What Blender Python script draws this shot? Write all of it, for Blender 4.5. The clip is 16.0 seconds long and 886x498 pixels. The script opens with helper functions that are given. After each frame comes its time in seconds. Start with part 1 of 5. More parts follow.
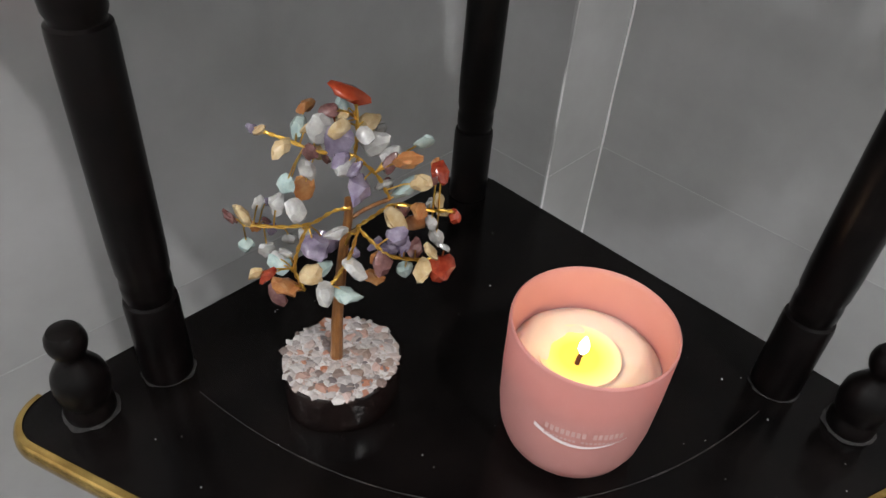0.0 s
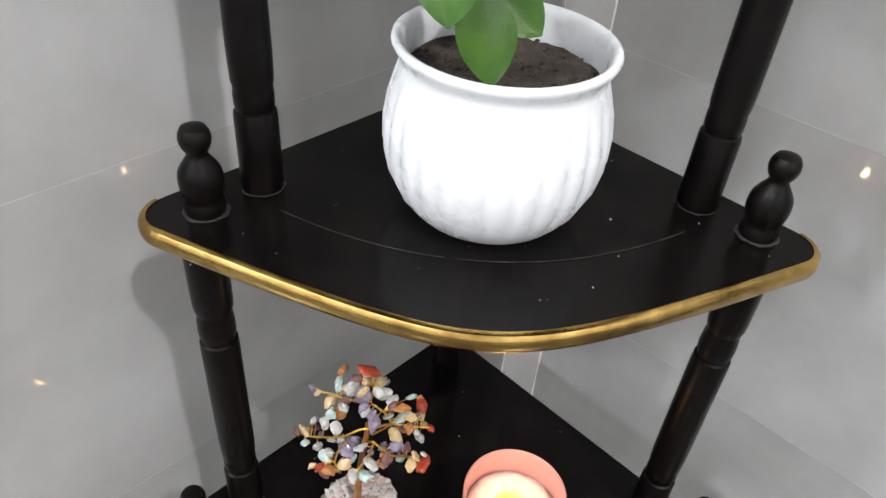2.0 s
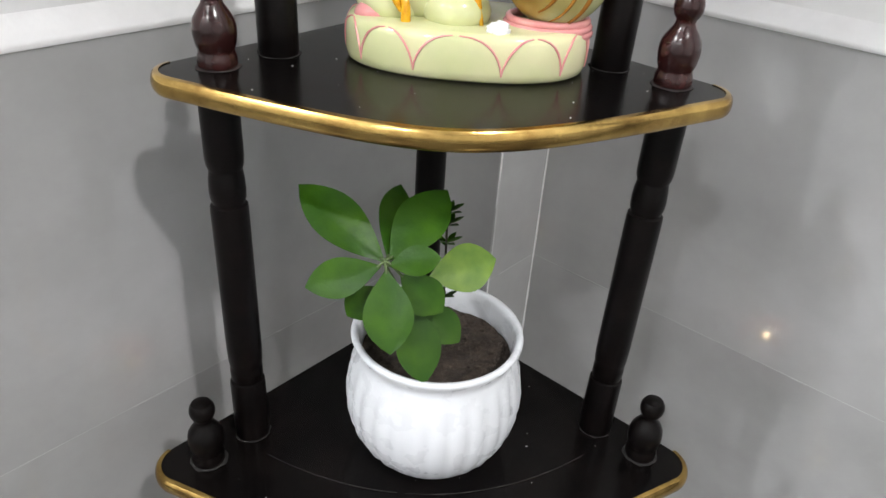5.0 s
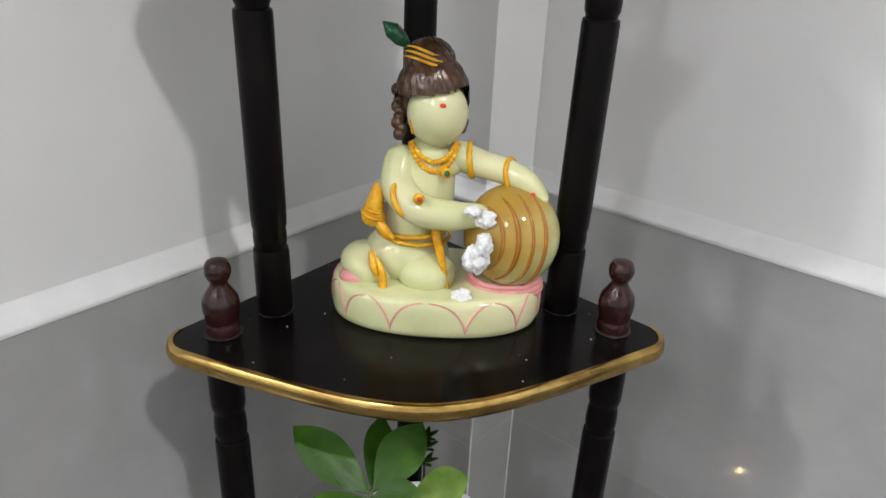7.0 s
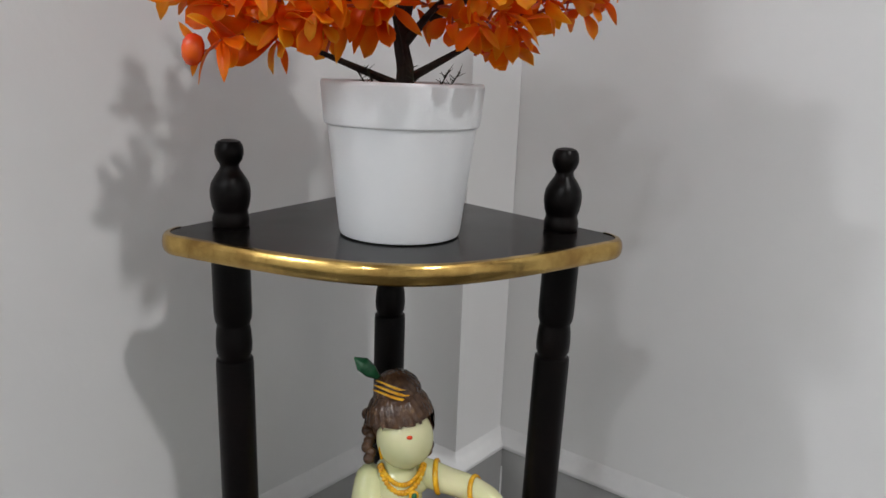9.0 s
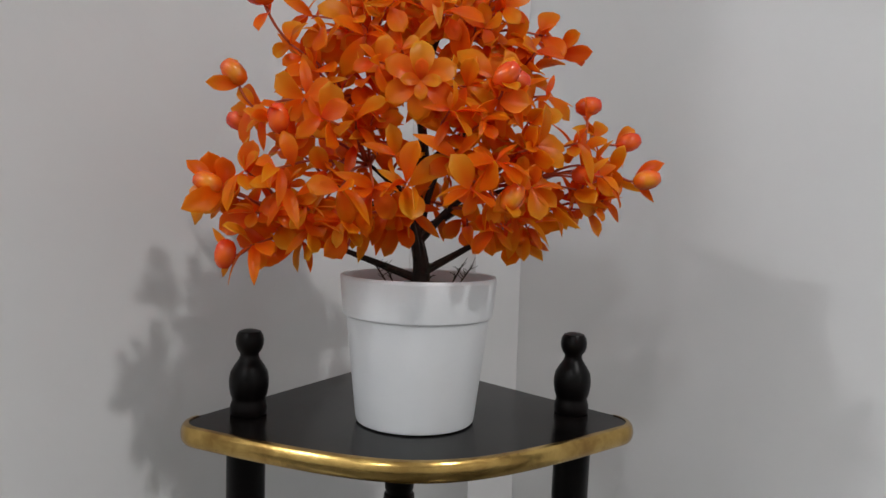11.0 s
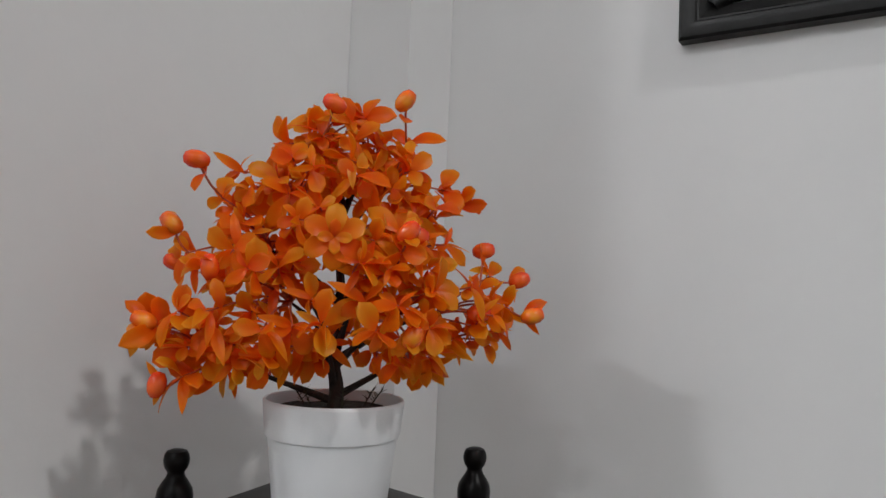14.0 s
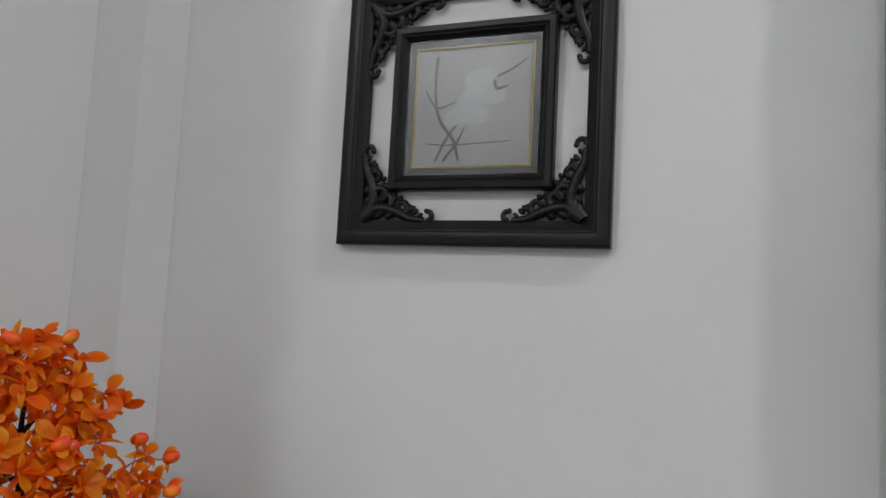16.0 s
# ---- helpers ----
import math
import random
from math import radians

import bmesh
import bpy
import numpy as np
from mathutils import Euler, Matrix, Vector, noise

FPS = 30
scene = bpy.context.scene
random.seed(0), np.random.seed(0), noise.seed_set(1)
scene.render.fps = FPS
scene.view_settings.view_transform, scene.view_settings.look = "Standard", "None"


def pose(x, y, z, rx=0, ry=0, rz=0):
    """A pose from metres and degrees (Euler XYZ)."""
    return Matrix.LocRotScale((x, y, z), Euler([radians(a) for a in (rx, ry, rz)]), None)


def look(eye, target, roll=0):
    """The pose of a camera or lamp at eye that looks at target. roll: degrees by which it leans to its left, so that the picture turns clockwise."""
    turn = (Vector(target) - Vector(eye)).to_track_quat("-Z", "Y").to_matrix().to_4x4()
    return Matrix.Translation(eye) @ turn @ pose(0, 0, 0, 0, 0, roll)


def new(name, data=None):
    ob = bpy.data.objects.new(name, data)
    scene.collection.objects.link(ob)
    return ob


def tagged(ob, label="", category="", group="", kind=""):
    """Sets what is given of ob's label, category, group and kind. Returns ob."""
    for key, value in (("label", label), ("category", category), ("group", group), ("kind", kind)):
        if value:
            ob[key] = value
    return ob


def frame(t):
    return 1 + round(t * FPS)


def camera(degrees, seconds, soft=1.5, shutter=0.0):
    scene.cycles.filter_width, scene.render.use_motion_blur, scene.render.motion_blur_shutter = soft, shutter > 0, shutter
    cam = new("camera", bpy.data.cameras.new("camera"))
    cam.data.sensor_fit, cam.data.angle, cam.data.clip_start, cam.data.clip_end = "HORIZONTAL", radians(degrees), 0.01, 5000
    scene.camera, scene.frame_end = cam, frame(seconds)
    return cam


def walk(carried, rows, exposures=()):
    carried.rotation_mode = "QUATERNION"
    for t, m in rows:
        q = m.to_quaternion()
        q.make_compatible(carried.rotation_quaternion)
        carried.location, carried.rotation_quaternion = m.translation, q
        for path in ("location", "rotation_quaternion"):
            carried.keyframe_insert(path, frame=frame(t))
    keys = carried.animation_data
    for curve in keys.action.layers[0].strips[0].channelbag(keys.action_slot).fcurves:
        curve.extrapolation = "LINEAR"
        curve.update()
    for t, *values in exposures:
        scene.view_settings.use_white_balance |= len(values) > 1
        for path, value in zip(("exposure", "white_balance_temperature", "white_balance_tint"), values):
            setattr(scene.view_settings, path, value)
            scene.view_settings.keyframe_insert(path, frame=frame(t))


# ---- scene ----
cam = camera(61.8, 16.0)
PATH = [
    (0, (-0.04, 0.065, 0.634), (0.047, 1.601, -0.643), 4.6),
    (0.5, (-0.041, 0.042, 0.678), (0.041, 1.593, -0.581), 4.3),
    (1, (-0.046, 0.017, 0.73), (0.041, 1.576, -0.52), 4.5),
    (1.5, (-0.049, 0.003, 0.813), (0.045, 1.551, -0.45), 4.9),
    (2, (-0.042, -0.013, 0.866), (0.043, 1.548, -0.381), 4.9),
    (2.5, (-0.036, -0.02, 0.91), (0.053, 1.545, -0.331), 4.8),
    (3, (-0.038, -0.019, 0.946), (0.062, 1.565, -0.271), 4.6),
    (5.5, (-0.034, -0.062, 1.075), (0.127, 1.649, 0.052), 4.0),
    (6, (-0.02, -0.061, 1.127), (0.113, 1.648, 0.098), 3.0),
    (6.5, (-0.025, -0.072, 1.138), (0.126, 1.696, 0.215), 2.7),
    (7, (-0.029, -0.07, 1.162), (0.14, 1.731, 0.309), 2.5),
    (7.5, (-0.04, -0.072, 1.196), (0.157, 1.751, 0.396), 2.3),
    (8, (-0.034, -0.068, 1.236), (0.176, 1.801, 0.557), 2.5),
    (8.5, (-0.024, -0.069, 1.264), (0.196, 1.832, 0.683), 2.4),
    (9, (-0.026, -0.069, 1.288), (0.202, 1.863, 0.823), 2.2),
    (9.5, (-0.033, -0.076, 1.305), (0.188, 1.885, 0.977), 2.0),
    (10, (-0.038, -0.078, 1.314), (0.191, 1.894, 1.071), 1.8),
    (12.5, (-0.05, -0.091, 1.355), (0.226, 1.89, 1.363), 2.3),
    (13, (-0.043, -0.12, 1.371), (0.209, 1.865, 1.356), 2.5),
    (13.5, (-0.048, -0.139, 1.368), (0.286, 1.833, 1.392), 2.4),
    (14, (-0.036, -0.146, 1.359), (0.367, 1.81, 1.476), 2.3),
    (14.5, (-0.001, -0.209, 1.409), (0.555, 1.71, 1.501), 2.4),
    (15, (0.013, -0.279, 1.468), (0.717, 1.591, 1.541), 3.5),
    (15.5, (0.037, -0.348, 1.499), (0.837, 1.48, 1.631), 3.5),
    (16, (0.061, -0.401, 1.521), (0.874, 1.417, 1.702), 3.0),
]
EXPOSURES = [(0, 0.52), (0.5, 0.62), (1, 0.62), (1.5, 1.0), (2, 1.08), (3, 0.94), (5.5, 0.54), (8, -0.06), (10, -0.36), (12.5, -0.55), (14.5, -0.67), (15, -0.80), (15.5, -0.92), (16, -0.74)]
walk(cam, [(t, look(eye, target, roll)) for t, eye, target, roll in PATH], EXPOSURES)

# ---------------------------------------------------------------- world and light
world = bpy.data.worlds.new("world")
scene.world = world
world.use_nodes = True
world.node_tree.nodes["Background"].inputs[0].default_value = (0.75, 0.8, 0.9, 1)
world.node_tree.nodes["Background"].inputs[1].default_value = 0.02

CX, CY = 0.0752, 0.7353                      # the room's corner
ROOM = pose(CX, CY, 0, 0, 0, -45)            # x along the one wall, -y along the other
SIDE, HIGH = 4.8, 4.20


def lamp(name, u, v, power, size, color):
    """A lamp just under the ceiling; u and v along the two walls, from the corner."""
    data = bpy.data.lights.new(name, "AREA")
    data.shape, data.size, data.energy, data.color = "DISK", size, power, color
    ob = new(name, data)
    ob.matrix_world = ROOM @ pose(u, v, HIGH - 0.04)
    return ob


lamp("lamp_light", 2.86, -1.05, 74, 0.18, (1.0, 0.985, 0.98))
lamp("lamp_light", 1.36, -4.16, 50, 0.30, (0.95, 0.97, 1.0))
lamp("lamp_light", -1.15, -4.06, 80, 0.30, (0.95, 0.97, 1.0))


# ---------------------------------------------------------------- materials
def material(name, rough=0.5, metal=0.0, base=(0.5, 0.5, 0.5)):
    m = bpy.data.materials.new(name)
    m.use_nodes = True
    b = m.node_tree.nodes["Principled BSDF"]
    b.inputs["Base Color"].default_value = (*base, 1)
    b.inputs["Roughness"].default_value = rough
    b.inputs["Metallic"].default_value = metal
    return m, m.node_tree, b


def node(t, kind, **kw):
    n = t.nodes.new(kind)
    for k, v in kw.items():
        n.inputs[k.replace("_", " ")].default_value = v
    return n


def coords(t, scale=(1, 1, 1)):
    c = t.nodes.new("ShaderNodeTexCoord")
    m = t.nodes.new("ShaderNodeMapping")
    m.inputs["Scale"].default_value = scale
    t.links.new(c.outputs["Object"], m.inputs["Vector"])
    return m.outputs["Vector"]


def ramp(t, fac, stops):
    r = t.nodes.new("ShaderNodeValToRGB")
    e = r.color_ramp.elements
    while len(e) < len(stops):
        e.new(0.5)
    for el, (p, c) in zip(e, stops):
        el.position, el.color = p, (*c, 1)
    t.links.new(fac, r.inputs["Fac"])
    return r.outputs["Color"]


def bump(t, b, height, strength, distance):
    n = t.nodes.new("ShaderNodeBump")
    n.inputs["Strength"].default_value, n.inputs["Distance"].default_value = strength, distance
    t.links.new(height, n.inputs["Height"])
    t.links.new(n.outputs["Normal"], b.inputs["Normal"])


def mottled(name, stops, scale, detail=6, rough=0.5, metal=0.0, grain=0.0, grain_scale=300.0, rough_var=0.0, stretch=(1, 1, 1), dist=0.001):
    """Noise between colours, fine bump, and a little variation of the gloss."""
    m, t, b = material(name, rough, metal)
    v = coords(t, stretch)
    n = node(t, "ShaderNodeTexNoise", Scale=scale, Detail=detail, Roughness=0.6)
    t.links.new(v, n.inputs["Vector"])
    t.links.new(ramp(t, n.outputs["Fac"], stops), b.inputs["Base Color"])
    if grain:
        g = node(t, "ShaderNodeTexNoise", Scale=grain_scale, Detail=3)
        t.links.new(v, g.inputs["Vector"])
        bump(t, b, g.outputs["Fac"], grain, dist)
    if rough_var:
        g = node(t, "ShaderNodeTexNoise", Scale=scale * 2.3, Detail=5)
        t.links.new(v, g.inputs["Vector"])
        r = t.nodes.new("ShaderNodeMapRange")
        r.inputs["To Min"].default_value, r.inputs["To Max"].default_value = max(rough - rough_var, 0.02), rough + rough_var
        t.links.new(g.outputs["Fac"], r.inputs["Value"])
        t.links.new(r.outputs["Result"], b.inputs["Roughness"])
    return m


def G(v):
    return (v, v, v)


PAINT = mottled("white_paint", [(0.3, (0.70, 0.70, 0.70)), (0.7, (0.76, 0.76, 0.755))], 3, rough=0.55, grain=0.12, grain_scale=160)
FAR_PAINT = mottled("off_white_paint", [(0.3, (0.82, 0.82, 0.81)), (0.7, (0.86, 0.86, 0.85))], 3, rough=0.6)
TILE = mottled("grey_tile", [(0.30, (0.33, 0.33, 0.325)), (0.5, (0.385, 0.385, 0.38)), (0.72, (0.45, 0.45, 0.45))], 5.5, detail=7, rough=0.055, rough_var=0.025)
TILE.node_tree.nodes["Principled BSDF"].inputs["Specular IOR Level"].default_value = 0.62
GROUT = mottled("pale_grout", [(0.3, G(0.36)), (0.7, G(0.47))], 30, rough=0.8, grain=0.3)
LEDGE_WHITE = mottled("white_mortar", [(0.3, G(0.76)), (0.7, G(0.82))], 40, rough=0.7, grain=0.35, grain_scale=120)
FLOOR = mottled("floor_tile", [(0.3, (0.055, 0.052, 0.05)), (0.7, (0.10, 0.095, 0.09))], 4, rough=0.2)
CEIL = mottled("ceiling_paint", [(0.3, G(0.84)), (0.7, G(0.87))], 2, rough=0.9)

LACQUER, _t, _b = material("black_lacquer", 0.22)
_v = coords(_t)
_n = node(_t, "ShaderNodeTexNoise", Scale=40, Detail=6)
_t.links.new(_v, _n.inputs["Vector"])
_t.links.new(ramp(_t, _n.outputs["Fac"], [(0.35, (0.0025, 0.0021, 0.0021)), (0.75, (0.006, 0.0045, 0.0042))]), _b.inputs["Base Color"])
_r = _t.nodes.new("ShaderNodeMapRange")
_b.inputs["Specular IOR Level"].default_value = 0.17
_r.inputs["To Min"].default_value, _r.inputs["To Max"].default_value = 0.12, 0.26
_t.links.new(_n.outputs["Fac"], _r.inputs["Value"])
_t.links.new(_r.outputs["Result"], _b.inputs["Roughness"])

POST_BLACK = mottled("black_turned_wood", [(0.35, (0.0022, 0.0018, 0.0018)), (0.7, (0.0055, 0.0036, 0.0034))], 50, rough=0.33, rough_var=0.08)
POST_BLACK.node_tree.nodes["Principled BSDF"].inputs["Specular IOR Level"].default_value = 0.14
MAHOGANY = mottled("mahogany_lacquer", [(0.3, (0.012, 0.004, 0.004)), (0.7, (0.040, 0.010, 0.009))], 60, rough=0.2)
BRASS = mottled("brass", [(0.35, (0.30, 0.175, 0.05)), (0.65, (0.64, 0.43, 0.14))], 45, rough=0.2, metal=1.0, rough_var=0.1, grain=0.1)
DUST = mottled("dust", [(0.35, (0.008, 0.007, 0.007)), (0.6, (0.022, 0.020, 0.019)), (0.8, (0.06, 0.056, 0.052))], 260, rough=0.95)


# ---------------------------------------------------------------- mesh helpers
def finish(bm, smooth=35):
    bmesh.ops.recalc_face_normals(bm, faces=bm.faces)
    for f in bm.faces:
        f.smooth = smooth > 0
    for e in bm.edges:
        if len(e.link_faces) == 2 and e.calc_face_angle(0) > radians(smooth):
            e.smooth = False
    return bm


def mesh_of(name, bm, mats, smooth=35):
    finish(bm, smooth)
    me = bpy.data.meshes.new(name)
    bm.to_mesh(me)
    bm.free()
    for m in mats if isinstance(mats, (list, tuple)) else [mats]:
        me.materials.append(m)
    return me


def part(name, bm, mat, parent, label="", at=None, smooth=35):
    ob = new(name, mesh_of(name, bm, mat, smooth))
    ob.parent = parent
    if at is not None:
        ob.matrix_local = at
    return tagged(ob, label)


def thing(name, label, category, at=None, group="", kind=""):
    ob = new(name)
    ob.empty_display_size = 0.02
    if at is not None:
        ob.matrix_world = at
    return tagged(ob, label, category, group, kind)


def solid(name, bm, mat, label, category, at=None, group="", kind="", smooth=35):
    ob = new(name, mesh_of(name, bm, mat, smooth))
    if at is not None:
        ob.matrix_world = at
    return tagged(ob, label, category, group, kind)


def lathe(profile, n=32, bm=None, close=True):
    """profile: rows of (r, z), bottom to top."""
    bm = bm or bmesh.new()
    rings = []
    for r, z in profile:
        if r < 1e-5:
            rings.append([bm.verts.new((0, 0, z))])
        else:
            rings.append([bm.verts.new((r * math.cos(2 * math.pi * k / n), r * math.sin(2 * math.pi * k / n), z)) for k in range(n)])
    for a, b in zip(rings, rings[1:]):
        for k in range(n):
            q = [a[k % len(a)], a[(k + 1) % len(a)], b[(k + 1) % len(b)], b[k % len(b)]]
            q = list(dict.fromkeys(q))
            if len(q) > 2:
                bm.faces.new(q)
    if close:
        for ring in (rings[0], rings[-1]):
            if len(ring) > 2:
                bm.faces.new(ring)
    return bm


def box(x0, y0, z0, x1, y1, z1, bevel=0.0, bm=None, seg=2):
    b = bmesh.new()
    bmesh.ops.create_cube(b, size=1)
    for v in b.verts:
        v.co = Vector((x0 + (v.co.x + 0.5) * (x1 - x0), y0 + (v.co.y + 0.5) * (y1 - y0), z0 + (v.co.z + 0.5) * (z1 - z0)))
    if bevel:
        bmesh.ops.bevel(b, geom=list(b.edges), offset=bevel, segments=seg, profile=0.5, affect="EDGES")
    if bm is None:
        return b
    return join(bm, b)


def join(bm, other, m=None, slot=None):
    if m is not None:
        bmesh.ops.transform(other, matrix=m, verts=other.verts)
    start = {}
    old = other.verts.layers.float.get("along")
    now = (bm.verts.layers.float.get("along") or bm.verts.layers.float.new("along")) if old else None
    for v in other.verts:
        start[v] = bm.verts.new(v.co)
        if old:
            start[v][now] = v[old]
    for f in other.faces:
        try:
            g = bm.faces.new([start[v] for v in f.verts])
            g.material_index = f.material_index if slot is None else slot
        except ValueError:
            pass
    other.free()
    return bm


def tube(points, radii, n=8, bm=None, flat=1.0):
    """A tube through points; radii one number or a list; flat squeezes it along z."""
    bm = bm or bmesh.new()
    pts = [Vector(p) for p in points]
    rad = [float(r) for r in radii] if isinstance(radii, (list, tuple)) else [radii] * len(pts)
    rings, side = [], None
    for k, p in enumerate(pts):
        d = (pts[min(k + 1, len(pts) - 1)] - pts[max(k - 1, 0)]).normalized()
        if side is None:
            side = d.orthogonal().normalized()
        side = (side - d * side.dot(d)).normalized()
        up = d.cross(side)
        rings.append([bm.verts.new(p + rad[k] * (math.cos(2 * math.pi * j / n) * side + math.sin(2 * math.pi * j / n) * up)) for j in range(n)])
    for a, b in zip(rings, rings[1:]):
        for j in range(n):
            bm.faces.new((a[j], a[(j + 1) % n], b[(j + 1) % n], b[j]))
    bm.faces.new(rings[0]), bm.faces.new(rings[-1])
    return bm


def ball(r, sx=1, sy=1, sz=1, sub=2, m=None):
    b = bmesh.new()
    bmesh.ops.create_icosphere(b, subdivisions=sub, radius=r)
    for v in b.verts:
        v.co = Vector((v.co.x * sx, v.co.y * sy, v.co.z * sz))
    if m is not None:
        bmesh.ops.transform(b, matrix=m, verts=b.verts)
    return b


def spline(pts, n=8):
    """Catmull-Rom through points, n steps a span."""
    p = [Vector(q) for q in pts]
    p = [2 * p[0] - p[1]] + p + [2 * p[-1] - p[-2]]
    out = []
    for k in range(1, len(p) - 2):
        a, b, c, d = p[k - 1 : k + 3]
        for j in range(n):
            t = j / n
            out.append(0.5 * (2 * b + (c - a) * t + (2 * a - 5 * b + 4 * c - d) * t * t + (3 * b - a - 3 * c + d) * t ** 3))
    return out + [p[-2]]


# ---------------------------------------------------------------- the room
def structure(name, bm, mat, label, category, smooth=35):
    return solid(name, bm, mat, label, category, ROOM, kind="structure", smooth=smooth)


T = 0.011                                    # tile thickness
BOX_X, BOX_Y = 0.0834, -0.082                 # the boxed-in pipe in the corner
LEDGE = 0.8900
# unseen opening, added so the third lamp's light reaches rack and right-hand wall
END, BACK = 0.78, 1.6                         # where the left-hand wall is taken to end, and how far the room steps back there
structure("floor", box(-BACK - 0.1, -SIDE - 0.1, -0.1, SIDE + 0.1, 0.1, 0), FLOOR, "grey tiled floor", "floor")
structure("ceiling", box(-BACK - 0.1, -SIDE - 0.1, HIGH, SIDE + 0.1, 0.1, HIGH + 0.1), CEIL, "plain white ceiling", "ceiling")
wall_right = structure("wall_east", box(0, 0, 0, SIDE + 0.1, 0.1, HIGH), PAINT, "white painted wall above grey tiles", "wall")
wall_left = structure("wall_north", box(-0.1, -END, 0, 0, 0.1, HIGH), PAINT, "white painted wall above grey tiles", "wall")
structure("wall_north_return", box(-BACK, -END + 0.001, 0, -0.1, -END + 0.1, HIGH), FAR_PAINT, "plain off-white painted wall", "wall")
structure("wall_north_far", box(-BACK - 0.1, -SIDE, 0, -BACK, -END + 0.1, HIGH), FAR_PAINT, "plain off-white painted wall", "wall")
structure("wall_south", box(-BACK - 0.1, -SIDE - 0.1, 0, SIDE, -SIDE, HIGH), FAR_PAINT, "plain off-white painted wall", "wall")
structure("wall_west", box(SIDE, -SIDE - 0.1, 0, SIDE + 0.1, 0, HIGH), FAR_PAINT, "plain off-white painted wall", "wall")
pipe_box = structure("wall_pipe_box", box(0.0005, BOX_Y, 0, BOX_X, -0.0005, HIGH - 0.0005), PAINT, "narrow white boxed-in pipe in the corner", "wall")

# ---------------------------------------------------------------- corner rack
# level: shelf top z, lobe half width, lobe tip y, front y, line x + y of the sides
LEVELS = [
    (0.3404, 0.218, 0.2835, 0.190, 0.514),
    (0.611, 0.193, 0.327, 0.2425, 0.531),
    (0.889, 0.168, 0.366, 0.289, 0.556),
    (1.188, 0.140, 0.386, 0.309, 0.576),
]
# left and right, level by level: finials, the feet of the posts on each shelf, and their heads under the next
FRONT = [((-0.1879, 0.2875), (0.1841, 0.2936)), ((-0.1600, 0.3305), (0.1625, 0.3362)), ((-0.1356, 0.3733), (0.1368, 0.3737)), ((-0.1060, 0.4025), (0.1088, 0.4055))]
FEET = [((-0.1595, 0.3147), (0.1548, 0.3192)), ((-0.1330, 0.3586), (0.1337, 0.3646)), ((-0.1045, 0.4040), (0.1058, 0.4048))]
HEADS = [((-0.1610, 0.3185), (0.1600, 0.3230)), ((-0.1385, 0.3775), (0.1412, 0.3775)), ((-0.1075, 0.4050), (0.1108, 0.4050))]
BACKS = [(-0.003, 0.479), (0, 0.494), (0, 0.4965), (0, 0.4965)]
THICK = 0.0112
POST_R = 0.0123

rack = thing("corner_rack", "four-tier black lacquered wooden corner rack with brass-edged shelves", "corner rack")


def outline(level, inset=0.0):
    """The plan of a shelf, from one lobe along the bowed front to the other, then round the back corner."""
    z, hw, ty, fy, c = level
    r, s = 0.0185, 0.06
    cx, cy = hw - r, ty
    lo, hi = math.radians(20), math.radians(88)
    for _ in range(40):                       # the bow runs into the round lobe without a kink
        a = (lo + hi) / 2
        x1, y1 = cx + r * math.cos(a), cy - r * math.sin(a)
        k = (y1 - fy) / (math.hypot(x1, s) - s)
        if k * x1 / math.hypot(x1, s) < 1 / math.tan(a):
            lo = a
        else:
            hi = a
    front = [(x, fy + k * (math.hypot(x, s) - s)) for x in np.linspace(-x1, x1, 45)[1:-1]]
    arc = [(cx + r * math.cos(q), cy + r * math.sin(q)) for q in np.linspace(-a, math.radians(45), 14)]
    lobe = [(x, y) for x, y in arc]
    tip = 0.016
    side = [(tip, c - tip)]
    right = lobe + side
    left = [(-x, y) for x, y in reversed(right)]
    return front, right, left


def shelf_plan(level):
    front, right, left = outline(level)
    apex = [(0.006, level[4] - 0.010), (-0.006, level[4] - 0.010)]
    return front + right + apex + left


def shelf(level):
    pts = shelf_plan(level)
    z = level[0]
    bm = bmesh.new()
    rows = []
    for dz in (-THICK, -THICK + 0.001, -0.001, 0):
        ins = 0.001 if dz in (-THICK, 0) else 0
        rows.append([bm.verts.new((x * (1 - ins * 4), y + (ins if y < 0.4 else -ins), z + dz)) for x, y in pts])
    n = len(pts)
    for a, b in zip(rows, rows[1:]):
        for k in range(n):
            bm.faces.new((a[k], a[(k + 1) % n], b[(k + 1) % n], b[k]))
    bm.faces.new(rows[0]), bm.faces.new(rows[-1])
    return bm


def edging(level):
    """A half-round brass bead along the bowed front and round the lobes."""
    front, right, left = outline(level)
    path = [(-x, y) for x, y in reversed(right[:13])] + front + right[:13]
    pts = [Vector((x, y, level[0] - THICK / 2)) for x, y in path]
    bm = bmesh.new()
    rings = []
    h, w, n = THICK / 2 + 0.0006, 0.0042, 9
    for k, p in enumerate(pts):
        d = (pts[min(k + 1, len(pts) - 1)] - pts[max(k - 1, 0)]).normalized()
        out = Vector((d.y, -d.x, 0))
        ring = [bm.verts.new(p - out * 0.0008 + Vector((0, 0, -h)))]
        for j in range(n):
            a = math.pi * (j / (n - 1) - 0.5)
            ring.append(bm.verts.new(p + out * w * max(math.cos(a), 0) ** 0.7 + Vector((0, 0, h * math.sin(a)))))
        ring.append(bm.verts.new(p - out * 0.0008 + Vector((0, 0, h))))
        rings.append(ring)
    for a, b in zip(rings, rings[1:]):
        for j in range(len(a)):
            bm.faces.new((a[j], a[(j + 1) % len(a)], b[(j + 1) % len(a)], b[j]))
    bm.faces.new(rings[0]), bm.faces.new(rings[-1])
    return bm


